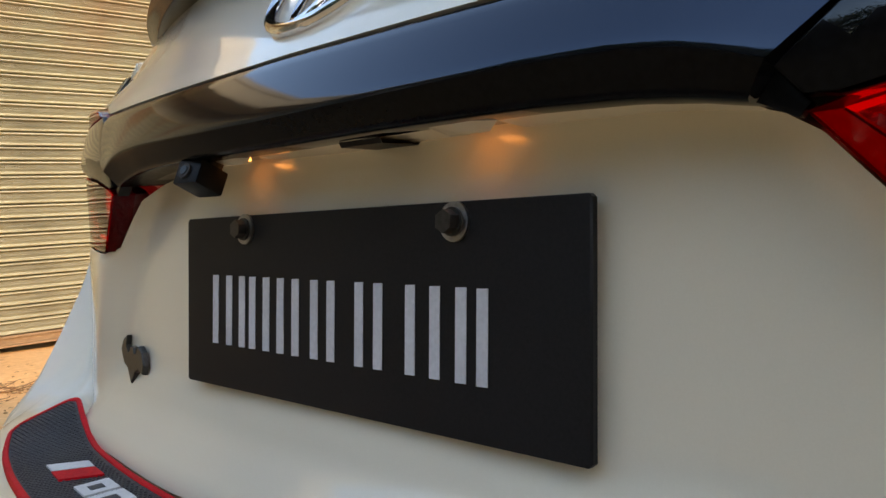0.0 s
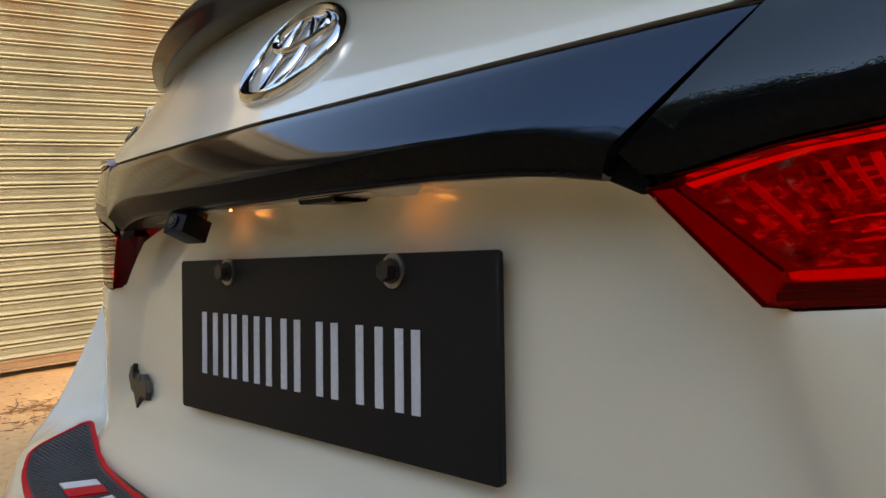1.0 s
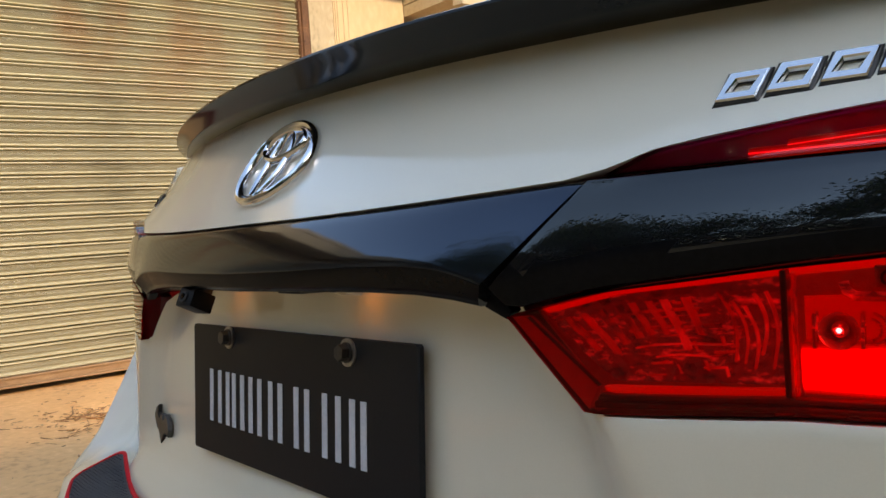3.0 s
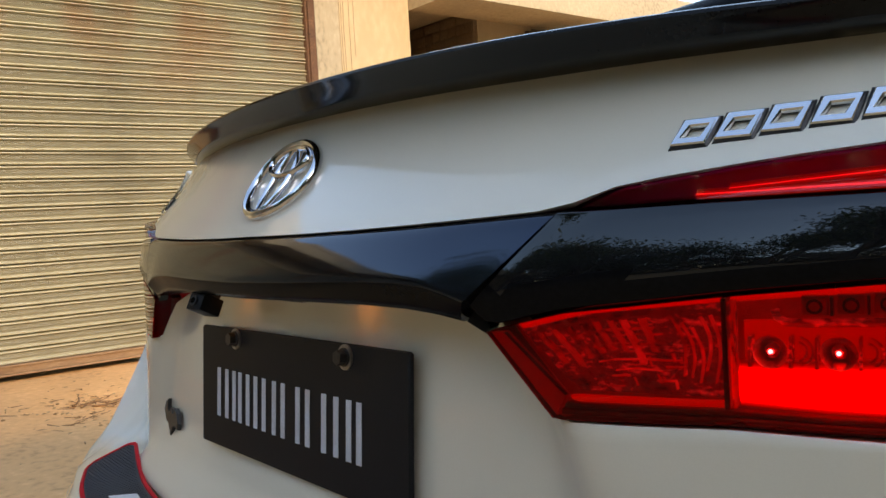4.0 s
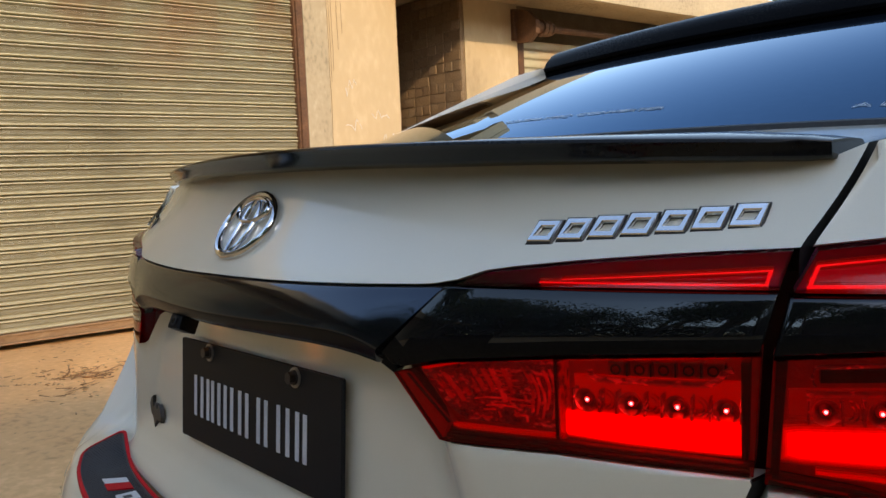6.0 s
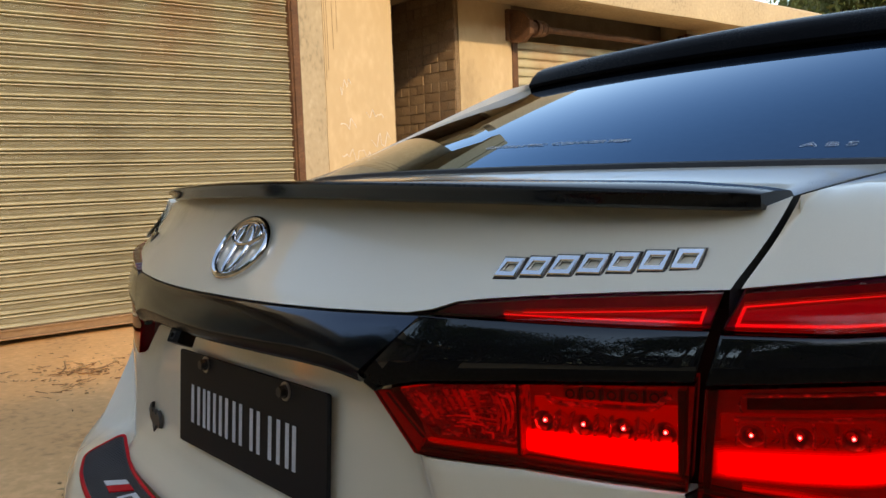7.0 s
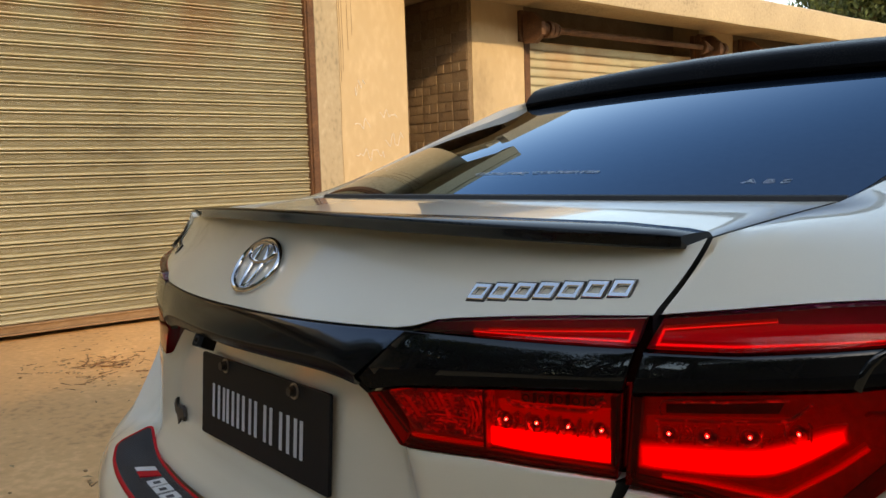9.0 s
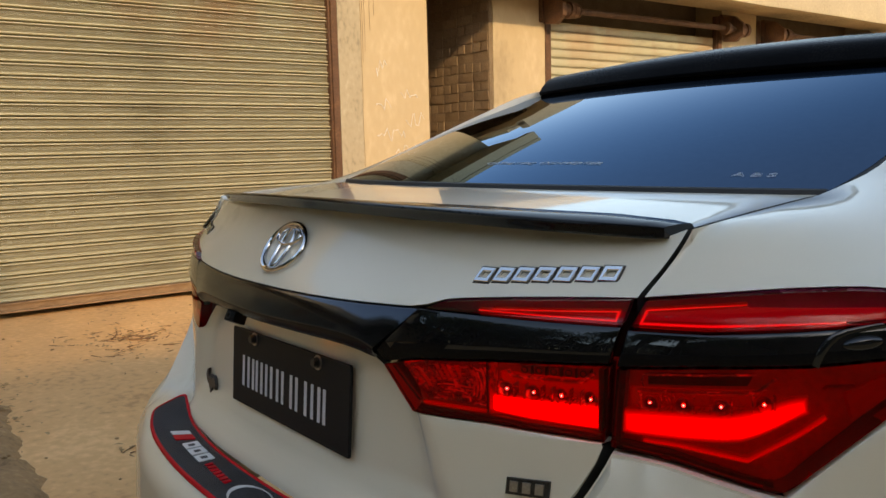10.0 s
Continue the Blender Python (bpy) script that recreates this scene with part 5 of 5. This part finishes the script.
# roof with its black lip
bm = bmesh.new()
W = 0.512
xs = [-W + 2 * W * i / 40 for i in range(41)]
lipp = lambda x, a, dy, dz: glass_high(x).lerp(roof_lip(x), a) + Vector((0, dy, dz))  # noqa: E731
rows = [[lipp(x, 0, 0.03, -0.008) for x in xs], [lipp(x, 0.02, 0.002, 0.003) for x in xs], [lipp(x, 0.02, 0.0, 0.010) for x in xs], [lipp(x, 0.08, 0.0, 0.022) for x in xs], [lipp(x, 0.18, 0.0, 0.032) for x in xs], [lipp(x, 0.32, 0.0, 0.032) for x in xs], [lipp(x, 0.6, 0.0, 0.019) for x in xs], [lipp(x, 0.9, 0, 0.004) for x in xs], [lipp(x, 1.0, 0.02, -0.002) for x in xs], [lipp(x, 1.0, 0.05, -0.03) for x in xs]]
loft(bm, rows)
for e in (0, -1):
    bm.faces.new([bm.verts.new(r[e]) for r in rows])
part("roof_spoiler", bm, ROOFBLACK, car, "gloss black lip spoiler on the roof edge")
bm = bmesh.new()
rows = []
for y, z, w in ((1.22, 1.365, 0.50), (1.5, 1.405, 0.53), (2.0, 1.44, 0.555), (2.5, 1.44, 0.56), (2.9, 1.41, 0.545), (3.1, 1.38, 0.53)):
    rows.append([(w * u, y + 0.1 * u * u, z - 0.055 * u * u - 0.05 * abs(u) ** 6) for u in [-1 + i / 12 for i in range(25)]])
loft(bm, rows)
part("roof", bm, MATT, car, "black roof")
bm = bmesh.new()
loft(bm, [[(w * u, y - 0.25 * (u * u - 1) * 0.4, z) for u in [-1 + i / 10 for i in range(21)]] for y, z, w in ((3.1, 1.36, 0.53), (3.5, 1.19, 0.64), (3.85, 1.03, 0.73))])
part("windscreen", bm, GLASS, car)
bm = bmesh.new()
loft(bm, [[(w * u, y, z - 0.07 * u * u) for u in [-1 + i / 10 for i in range(21)]] for y, z, w in ((3.8, 1.04, 0.86), (4.3, 0.99, 0.86), (4.8, 0.90, 0.80), (5.05, 0.78, 0.70), (5.12, 0.55, 0.68), (5.08, 0.25, 0.66))])
part("bonnet", bm, PAINT, car)


def side(mirror):
    k = -1 if mirror else 1
    bm = bmesh.new()
    rows = []
    for y, w, zt in ((0.72, 1.0, 0.945), (1.1, 1.012, 0.93), (1.5, 1.015, 0.92), (2.2, 1.015, 0.92), (3.0, 1.01, 0.93), (3.7, 0.99, 0.95), (4.3, 0.95, 0.92), (4.8, 0.85, 0.85), (5.08, 0.68, 0.70)):
        rows.append([(k * (w - 0.09), y, zt + 0.01), (k * (w - 0.01), y, zt - 0.01), (k * w, y, zt - 0.05), (k * w, y, 0.5), (k * (w - 0.03), y, 0.16), (k * (w - 0.2), y, 0.14)])
    loft(bm, rows)
    part("body_side", bm, PAINT, car)
    bm = bmesh.new()
    loft(bm, [[(k * 0.93, y, 0.93) if j == 0 else (k * (0.565 if 1.4 < y < 3.2 else 0.60), y + d, z) for j in (0, 1)] for y, d, z in ((1.32, 0.1, 1.31), (1.6, 0.0, 1.37), (2.0, 0.0, 1.39), (2.6, 0.0, 1.395), (3.1, 0.0, 1.35), (3.8, -0.3, 1.18))])
    part("side_window", bm, GLASS, car)


both(side)


def wheel(x, y):
    k = 1 if x > 0 else -1
    bm = bmesh.new()
    prof = [(0.26, 0.10), (0.34, 0.115), (0.36, 0.09), (0.36, -0.09), (0.34, -0.115), (0.26, -0.10)]
    loft(bm, [[(x + k * w, y + r * math.cos(a), 0.26 + r * math.sin(a)) for a in [2 * math.pi * i / 32 for i in range(32)]] for r, w in prof], close=True)
    ob = part("wheel", bm, TYRE, car)
    bm = bmesh.new()
    rod(bm, (x + k * 0.06, y, 0.26), (x + k * 0.085, y, 0.26), 0.07, 16)
    for i in range(5):
        a = 2 * math.pi * i / 5
        rod(bm, (x + k * 0.07, y, 0.26), (x + k * 0.08, y + 0.25 * math.cos(a), 0.26 + 0.25 * math.sin(a)), 0.03, 8)
    part("rim", bm, STEEL, ob)


for x in (-0.87, 0.87):
    for y in (1.05, 4.1):
        wheel(x, y)

# boot lip spoiler, overhanging the lid more towards one side
bm = bmesh.new()
rows = []
for i in range(73):
    u = -1 + 2 * i / 72
    x = 0.655 * u
    end = 1 - ease(0.975, 1.0, abs(u))
    t = g_top(x) + Vector((0, -table([(-0.655, 0.004), (-0.5, 0.005), (-0.2, 0.012), (0.0, 0.019), (0.2, 0.028), (0.4, 0.034), (0.52, 0.042), (0.655, 0.054)], x), -0.0018))
    b = g_top(x) + Vector((0, 0.010 - table([(-0.655, 0.006), (-0.3, 0.004), (0.0, 0.004), (0.2, 0.013), (0.4, 0.027), (0.52, 0.045), (0.655, 0.064)], x), table([(-0.655, -0.0150), (-0.4, -0.0180), (0.0, -0.0225), (0.3, -0.0221), (0.655, -0.0166)], x)))
    f = t + Vector((0, 0.058, table([(-0.655, -0.003), (0.0, -0.0066), (0.2, -0.0033), (0.4, 0.0018), (0.58, 0.0052), (0.63, 0.0025), (0.655, 0.0012)], x)))
    mid = (t + f) / 2 + Vector((0, 0, 0.0012))
    row = [b + Vector((0, 0.050, -0.006)), b + Vector((0, 0.005, -0.0012)), b + Vector((0, 0.0005, 0.0015)), b.lerp(t, 0.55) + Vector((0, 0.0015, 0)), t + Vector((0, 0.0005, -0.0035)), t + Vector((0, 0.0015, -0.0010)), t + Vector((0, 0.005, 0.0003)), mid, f, f + Vector((0, 0.004, -0.0018)), f + Vector((0, 0.016, -0.016))]
    c = b.lerp(t, 0.5) + Vector((0, 0.03, -0.002))
    rows.append([c.lerp(p, 0.86 + 0.14 * end) for p in row])
loft(bm, rows, close=True)
for e in (0, -1):
    bm.faces.new([bm.verts.new(p) for p in rows[e]])
part("boot_spoiler", bm, BLACK, car, "gloss black lip spoiler on the boot edge")

# ---------------------------------------------------------------- badges, plate and small parts
PLATE_N = Vector((0, -1, 0.08)).normalized()


def flat_shape(bm, outline, place, thick, bevel=0.0):
    """A solid of an outline in (u, v), laid by place(u, v, w)."""
    back = [bm.verts.new(place(u, v, 0)) for u, v in outline]
    cu = sum(u for u, v in outline) / len(outline)
    cv = sum(v for u, v in outline) / len(outline)
    rise = [bm.verts.new(place(u, v, thick - bevel)) for u, v in outline]
    top = [bm.verts.new(place(u + (cu - u) * bevel / max(0.004, math.hypot(u - cu, v - cv)), v + (cv - v) * bevel / max(0.004, math.hypot(u - cu, v - cv)), thick)) for u, v in outline] if bevel else rise
    n = len(outline)
    for i in range(n):
        j = (i + 1) % n
        bm.faces.new((back[i], back[j], rise[j], rise[i]))
        if bevel:
            bm.faces.new((rise[i], rise[j], top[j], top[i]))
    bm.faces.new(top)
    bm.faces.new(list(reversed(back)))


def on_face(s, z, w):
    """A point w above the boot lid's upper face."""
    h = h_up(s, z) + 0.010 * math.sin(math.pi * min(1, max(0, (z - 0.93) / 0.125))) * 0.9
    x, y, th = plan(s)
    p = skin(s, z, h)
    n = Vector((math.sin(th) * 0.81, -math.cos(th) * 0.81, 0.585))
    return p + n * w


# round chrome emblem: an oval ring with plain inner bars
def ring(bm, cx, cz, a, b, width, thick, place, n=56):
    prof = [(-0.5, 0.0), (-0.5, 0.5), (-0.3, 0.85), (0.0, 1.0), (0.3, 0.85), (0.5, 0.5), (0.5, 0.0)]
    loft(bm, [[place(cx + (a + p * width) * math.cos(t), cz + (b + p * width * 0.85) * math.sin(t), q * thick) for t in [2 * math.pi * i / n for i in range(n)]] for p, q in prof], close=True)


EMB_S, EMB_Z = -0.012, 0.9855
bm = bmesh.new()
ring(bm, EMB_S, EMB_Z, 0.0630, 0.0360, 0.0098, 0.0084, on_face)
emblem = part("emblem", bm, CHROME, car, "oval chrome emblem ring with plain inner bars")
bm = bmesh.new()
ring(bm, EMB_S, EMB_Z - 0.001, 0.0175, 0.0320, 0.0070, 0.0072, on_face, 40)
part("upright_bar", bm, CHROME, emblem)
bm = bmesh.new()
ring(bm, EMB_S, EMB_Z + 0.0160, 0.040, 0.0140, 0.0070, 0.0088, on_face, 40)
part("cross_bar", bm, CHROME, emblem)

# model name as plain slanted chrome blocks
def word_blocks(count, start, step, base, rise):
    lettering = new("lettering")
    lettering.parent = car
    tagged(lettering, "row of slanted chrome blocks")
    for i in range(count):
        block_letter(lettering, start + step * i, base + rise * i / 6)


def block_letter(lettering, s0, z0):
    w, hh, sl = 0.0232, 0.0168, 0.007
    for name, mat, grow, t0, t1 in (("block", CHROME, 0.0, 0.0, 0.0048), ("block_edge", DARKMETAL, 0.0018, 0.0, 0.0026)):
        bm = bmesh.new()
        out = [(s0 - grow, z0 - grow), (s0 + w + grow, z0 - grow), (s0 + w + sl + grow, z0 + hh + grow), (s0 + sl - grow, z0 + hh + grow)]
        inn = [(s0 + 0.0062, z0 + 0.0048), (s0 + w - 0.0045, z0 + 0.0048), (s0 + w + sl - 0.0062, z0 + hh - 0.0048), (s0 + sl + 0.0045, z0 + hh - 0.0048)]
        rows = [[on_face(*p, t0) for p in out], [on_face(*p, t1 - 0.001) for p in out], [on_face(a + (c - a) * 0.15, b + (d - b) * 0.15, t1) for (a, b), (c, d) in zip(out, inn)], [on_face(a + (c - a) * 0.85, b + (d - b) * 0.85, t1) for (a, b), (c, d) in zip(out, inn)], [on_face(*p, t1 - 0.001) for p in inn], [on_face(*p, t0) for p in inn]]
        loft(bm, rows, close=True)
        part(name, bm, mat, lettering, smooth=False)


word_blocks(7, 0.4575, 0.0288, 0.9728, 0.0105)
word_blocks(5, -0.640, 0.0275, 0.9830, -0.0080)

# small trim badge low on the lid
def on_low(s, z, w):
    x, y, th = plan(s)
    return skin(s, z, h_low(s, z)) + Vector((math.sin(th), -math.cos(th), 0.1)) * w


bm = bmesh.new()
flat_shape(bm, [(0.526, 0.7215), (0.583, 0.7250), (0.585, 0.7470), (0.528, 0.7425)], on_low, 0.004, 0.0015)
badge = part("trim_badge", bm, DARKMETAL, car, "small chrome-edged trim badge")
for i in range(3):
    bm = bmesh.new()
    s0 = 0.533 + 0.0165 * i
    flat_shape(bm, [(s0, 0.7265 + 0.001 * i), (s0 + 0.011, 0.7270 + 0.001 * i), (s0 + 0.012, 0.7405 + 0.001 * i), (s0 + 0.001, 0.7400 + 0.001 * i)], lambda s, z, w: on_low(s, z, w + 0.004), 0.002, 0.0005)
    part("block", bm, STEEL, badge)

# dark badge with notched wings, left of the plate
shape = [(-0.036, 0.010), (-0.030, 0.022), (-0.020, 0.027), (-0.021, 0.016), (-0.014, 0.008), (-0.008, 0.010), (-0.006, 0.016), (0.004, 0.015), (0.008, 0.008), (0.016, 0.010), (0.020, 0.018), (0.032, 0.012), (0.038, -0.002), (0.036, -0.012), (0.022, -0.008), (0.014, -0.012), (0.002, -0.026), (-0.012, -0.010), (-0.024, -0.006)]


def on_badge(u, v, w):
    c = on_low(-0.362, 0.6875, 0.002)
    return c + Vector((1.0, -0.1, 0.0)).normalized() * u + Vector((0.0, 0.12, 1.0)).normalized() * v + Vector((-0.1, -1.0, 0.12)).normalized() * w


bm = bmesh.new()
flat_shape(bm, [(u * 0.92, v * 0.90) for u, v in shape], on_badge, 0.006, 0.0015)
part("winged_badge", bm, DARKMETAL, car, "dark metal badge with notched outline", False)

# number plate
plate = thing("number_plate", (0, 0, 0.68), "flat black number plate with pale bars, bolted to the boot", "number plate")


def on_plate(x, z, w):
    return Vector((x, 0.0012 - 0.0105 * (0.824 - z) / 0.14, z)) + PLATE_N * w


bm = bmesh.new()
flat_shape(bm, [(-0.2085, 0.6850), (-0.2060, 0.6835), (0.2135, 0.6860), (0.2165, 0.6885), (0.2155, 0.8250), (0.2130, 0.8270), (-0.2075, 0.8225), (-0.2100, 0.8200)], on_plate, 0.005, 0.0012)
part("plate_panel", bm, PLATE, plate)
for x in (-0.1145, 0.1180):
    z = 0.8125 + 0.0015 * (x > 0)
    bm = bmesh.new()
    c0, c1 = on_plate(x, z, 0.005), on_plate(x, z, 0.0068)
    rod(bm, c0, c1, 0.0120, 28)
    bolt = part("washer", bm, STEEL, plate, "round steel washer")
    bm = bmesh.new()
    rod(bm, c1, on_plate(x, z, 0.0085), 0.0088, 20)
    rod(bm, on_plate(x, z, 0.0085), on_plate(x, z, 0.0155), 0.0072, 6)
    part("bolt", bm, DARKMETAL, bolt, "dark hex bolt head")
    bm = bmesh.new()
    rod(bm, on_plate(x, z, -0.03), on_plate(x, z, 0.0), 0.004, 10)
    part("spacer", bm, STEEL, plate)
# eight pale bars where the writing stands
widths = [0.030, 0.024, 0.028, 0.032, 0.040, 0.040, 0.014, 0.026]
x = -0.1645
for i, w in enumerate(widths):
    n = 2 if w > 0.02 else 1
    for j in range(n):
        bw = 0.0088
        x0 = x + (w - bw) * j / max(1, n - 1) if n > 1 else x + (w - bw) / 2
        bm = bmesh.new()
        flat_shape(bm, [(x0, 0.7190), (x0 + bw, 0.7192), (x0 + bw, 0.7755), (x0, 0.7752)], lambda u, v, q: on_plate(u, v, 0.0052 + q), 0.0006)
        part("bar", bm, VINYL, plate)
    x += w + 0.0108

# reversing camera under the garnish
bm = bmesh.new()
m = Matrix.Translation((-0.1310, -0.030, 0.8530)) @ Euler((radians(-26), 0, radians(10))).to_matrix().to_4x4()
box(bm, (-0.0140, -0.016, -0.0100), (0.0140, 0.011, 0.0100), 0.0025, m)
rcam = part("reversing_camera", bm, SATIN, car, "small black box reversing camera")
bm = bmesh.new()
rod(bm, m @ Vector((-0.002, -0.016, 0)), m @ Vector((-0.002, -0.0178, 0)), 0.0062, 20)
part("lens_ring", bm, RUBBER, rcam)
bm = bmesh.new()
rod(bm, m @ Vector((-0.002, -0.0174, 0)), m @ Vector((-0.002, -0.0186, 0)), 0.0036, 16)
part("lens", bm, BLACK, rcam)
bm = bmesh.new()
box(bm, (-0.003, 0.0, 0.010), (0.003, 0.012, 0.024), 0.001, m)
part("mount", bm, DARKMETAL, rcam)

# rubber guard on the bumper shelf
SE = 0.482
guard = thing("bumper_guard", (0, -0.1, 0.6), "dark rubber bumper guard with a red edge and white marks", "bumper guard")


def half_depth(s, end=SE):
    """Half the guard's depth at s, with its rounded ends."""
    d = min(1.0, max(0.0, (abs(s) - (end - 0.022)) / 0.022))
    return 0.5 - 0.27 * (1 - math.sqrt(1 - d * d))


def guard_strip(f0, f1, lift, mat, name, s0=-SE, s1=SE, thick=0.003, label=""):
    bm = bmesh.new()
    ss = [s0 + (s1 - s0) * i / 60 for i in range(61)]
    fa = lambda s, f: (0.5 + (f - 0.5) * 2 * half_depth(s)) * (1 - 0.10 * ease(0.40, SE, abs(s)))  # noqa: E731
    rows = [[on_shelf(s, fa(s, f), d) for s in ss] for f, d in ((f0, 0.0), (f0, lift + thick - 0.0008), (f0 + 0.02, lift + thick), (f1 - 0.02, lift + thick), (f1, lift + thick - 0.0008), (f1, 0.0))]
    loft(bm, rows)
    for e in (0, -1):
        bm.faces.new([bm.verts.new(r[e]) for r in rows])
    return part(name, bm, mat, guard, label)


guard_strip(0.04, 0.96, 0.002, PAD, "pad", -SE + 0.003, SE - 0.003)


def trim_loop(inset, lift):
    """Points once round the guard's rounded outline, moved inward by inset."""
    pts = []
    rs, rf, n = 0.022, 0.27, 10
    for cs, cf, a0 in ((SE - rs, 1 - rf, 0), (-SE + rs, 1 - rf, 90), (-SE + rs, rf, 180), (SE - rs, rf, 270)):
        for i in range(n + 1):
            a = radians(a0 + 90 * i / n)
            pts.append((cs + (rs - inset) * math.cos(a), cf + (rf - inset * 12.0) * math.sin(a)))
    out = []
    for (s0, f0), (s1, f1) in zip(pts, pts[1:] + pts[:1]):
        m = 48 if abs(s1 - s0) > 0.2 else 6 if abs(f1 - f0) > 0.2 else 1
        out += [(s0 + (s1 - s0) * k / m, f0 + (f1 - f0) * k / m) for k in range(m)]
    return [on_shelf(s, f * (1 - 0.10 * ease(0.40, SE, abs(s))), lift) for s, f in out]


bm = bmesh.new()
loft(bm, [trim_loop(i, d) for i, d in ((0.0, 0.0), (0.0, 0.0045), (0.0012, 0.0062), (0.0052, 0.0062), (0.0064, 0.0045), (0.0064, 0.0))], close=True)
part("edge_trim", bm, REDTRIM, guard, "red edge trim all round")


def mark(outline, mat, name="mark"):
    bm = bmesh.new()
    flat_shape(bm, outline, lambda u, v, w: on_shelf(u, v, 0.0050 + w), 0.0022)
    part(name, bm, mat, guard, smooth=False)


mark([(-0.332, 0.614), (-0.303, 0.233), (-0.280, 0.233), (-0.307, 0.600)], WHITETRIM)
mark([(-0.305, 0.614), (-0.278, 0.233), (-0.248, 0.233), (-0.275, 0.614)], REDTRIM)
for a in (-0.242, -0.204, -0.164):
    mark([(a, 0.56), (a + 0.008, 0.24), (a + 0.040, 0.24), (a + 0.032, 0.56)], WHITETRIM)
    bm = bmesh.new()
    flat_shape(bm, [(a + 0.013, 0.47), (a + 0.017, 0.34), (a + 0.029, 0.34), (a + 0.025, 0.47)], lambda u, v, w: on_shelf(u, v, 0.0068 + w), 0.0008)
    part("mark_inset", bm, PAD, guard, smooth=False)
for i in range(7):
    a = -0.112 + 0.0155 * i
    mark([(a, 0.52 + 0.01 * i), (a + 0.003, 0.37 + 0.01 * i), (a + 0.012, 0.37 + 0.01 * i), (a + 0.009, 0.52 + 0.01 * i)], REDTRIM)
bm = bmesh.new()
ring(bm, 0.074, 0.52, 0.055, 0.34, 0.010, 0.003, lambda u, v, w: on_shelf(u, v, 0.0045 + w), 40)
part("ring_mark", bm, WHITETRIM, guard)
# fine raised grain of the pad
bm = bmesh.new()
for i in range(190):
    for j in range(16):
        s0, f0 = -0.472 + 0.005 * i, 0.12 + 0.050 * (j + 0.5 * (i % 2))
        if abs(f0 - 0.5) < half_depth(s0) - 0.1:
            p = on_shelf(s0, f0 * (1 - 0.10 * ease(0.40, SE, abs(s0))), 0.0049)
            rod(bm, p, p + Vector((0, 0, 0.0008)), 0.0014, 5)
part("studs", bm, PAD, guard, smooth=False)

# lettering on the rear window
def on_glass(u, v):
    side = (1 - v) ** 2 * 0.656 + 2 * v * (1 - v) * 0.715 + v * v * 0.512
    p = glass_low(u * side).lerp(glass_high(u * side), v)
    p.z += 0.006 * math.sin(math.pi * v) * (1 - u * u)
    return p


def window_word(text, u, v, size, space=1.0):
    c = bpy.data.curves.new("window_text", "FONT")
    c.body, c.size, c.align_x = text, size * UNIT, "CENTER"
    c.fill_mode = "NONE"
    c.bevel_depth = 0.00022
    c.space_character = space
    c.shear = 0.25
    c.materials.append(FAINT_VINYL)
    ob = new("window_text", c)
    p, px, pv = on_glass(u, v) * UNIT, on_glass(u + 0.02, v) * UNIT, on_glass(u, v + 0.02) * UNIT
    ex = (px - p).normalized()
    ez = ex.cross((pv - p).normalized()).normalized()
    ey = ez.cross(ex)
    ob.parent = window
    ob.matrix_local = Matrix.Translation(p + ez * 0.0004) @ Matrix((ex, ey, ez)).transposed().to_4x4() @ Matrix.Diagonal((1.5, 1, 1, 1))
    tagged(ob, "outlined pale letters on the glass")


window_word("CATALYTIC", 0.145, 0.1385, 0.0150)
window_word("CONVERTER", 0.345, 0.1415, 0.0150)
window_word("ABS", 0.825, 0.078, 0.0190, 1.5)

settle(car)
settle(plate)
settle(guard)

# ---------------------------------------------------------------- bricks of the passage wall
random.seed(3)
brick_wall = thing("wall_brick_return", (-7.2, 5.4, 0), "rough burnt brick return wall of the passage", "wall", kind="structure")
bm = bmesh.new()
box(bm, (-8.6, 5.353, 0.0), (-5.715, 5.402, 3.04))
part("mortar_bed", bm, MORTAR, brick_wall)
shapes = {}
for half in (0.127, 0.060):
    shapes[half] = []
    for k in range(6):
        bm = bmesh.new()
        box(bm, (-half, -0.03, -0.0465), (half, 0.02, 0.0465), 0.007)
        for v in bm.verts:
            v.co += Vector(noise.noise_vector((v.co * 9 + Vector((k * 5, half * 90, 0))))) * 0.007
        ob = link("brick", bm, BRICK)
        shapes[half].append(ob.data)
        bpy.data.objects.remove(ob)
low = bmesh.new()
for row in range(29):
    z = 0.05 + 0.1045 * row
    half = 0.060 if row % 2 else 0.127
    for col in range(22 if row % 2 else 11):
        x = -5.850 - (0.134 * col + 0.067 - 0.134 if row % 2 else 0.268 * col) + random.uniform(-0.005, 0.005)
        at = Vector((x, 5.375 + random.uniform(-0.006, 0.006), z + random.uniform(-0.004, 0.004)))
        if row < 11:
            box(low, at - Vector((half, 0.03, 0.0465)), at + Vector((half, 0.02, 0.0465)))
            continue
        ob = new("brick", random.choice(shapes[half]))
        ob.parent = brick_wall
        ob.location = at * UNIT
        ob.rotation_euler = (random.uniform(-0.02, 0.02), random.uniform(-0.02, 0.02), random.uniform(-0.02, 0.02))
part("lower_bricks", low, BRICK, brick_wall)
settle(brick_wall)
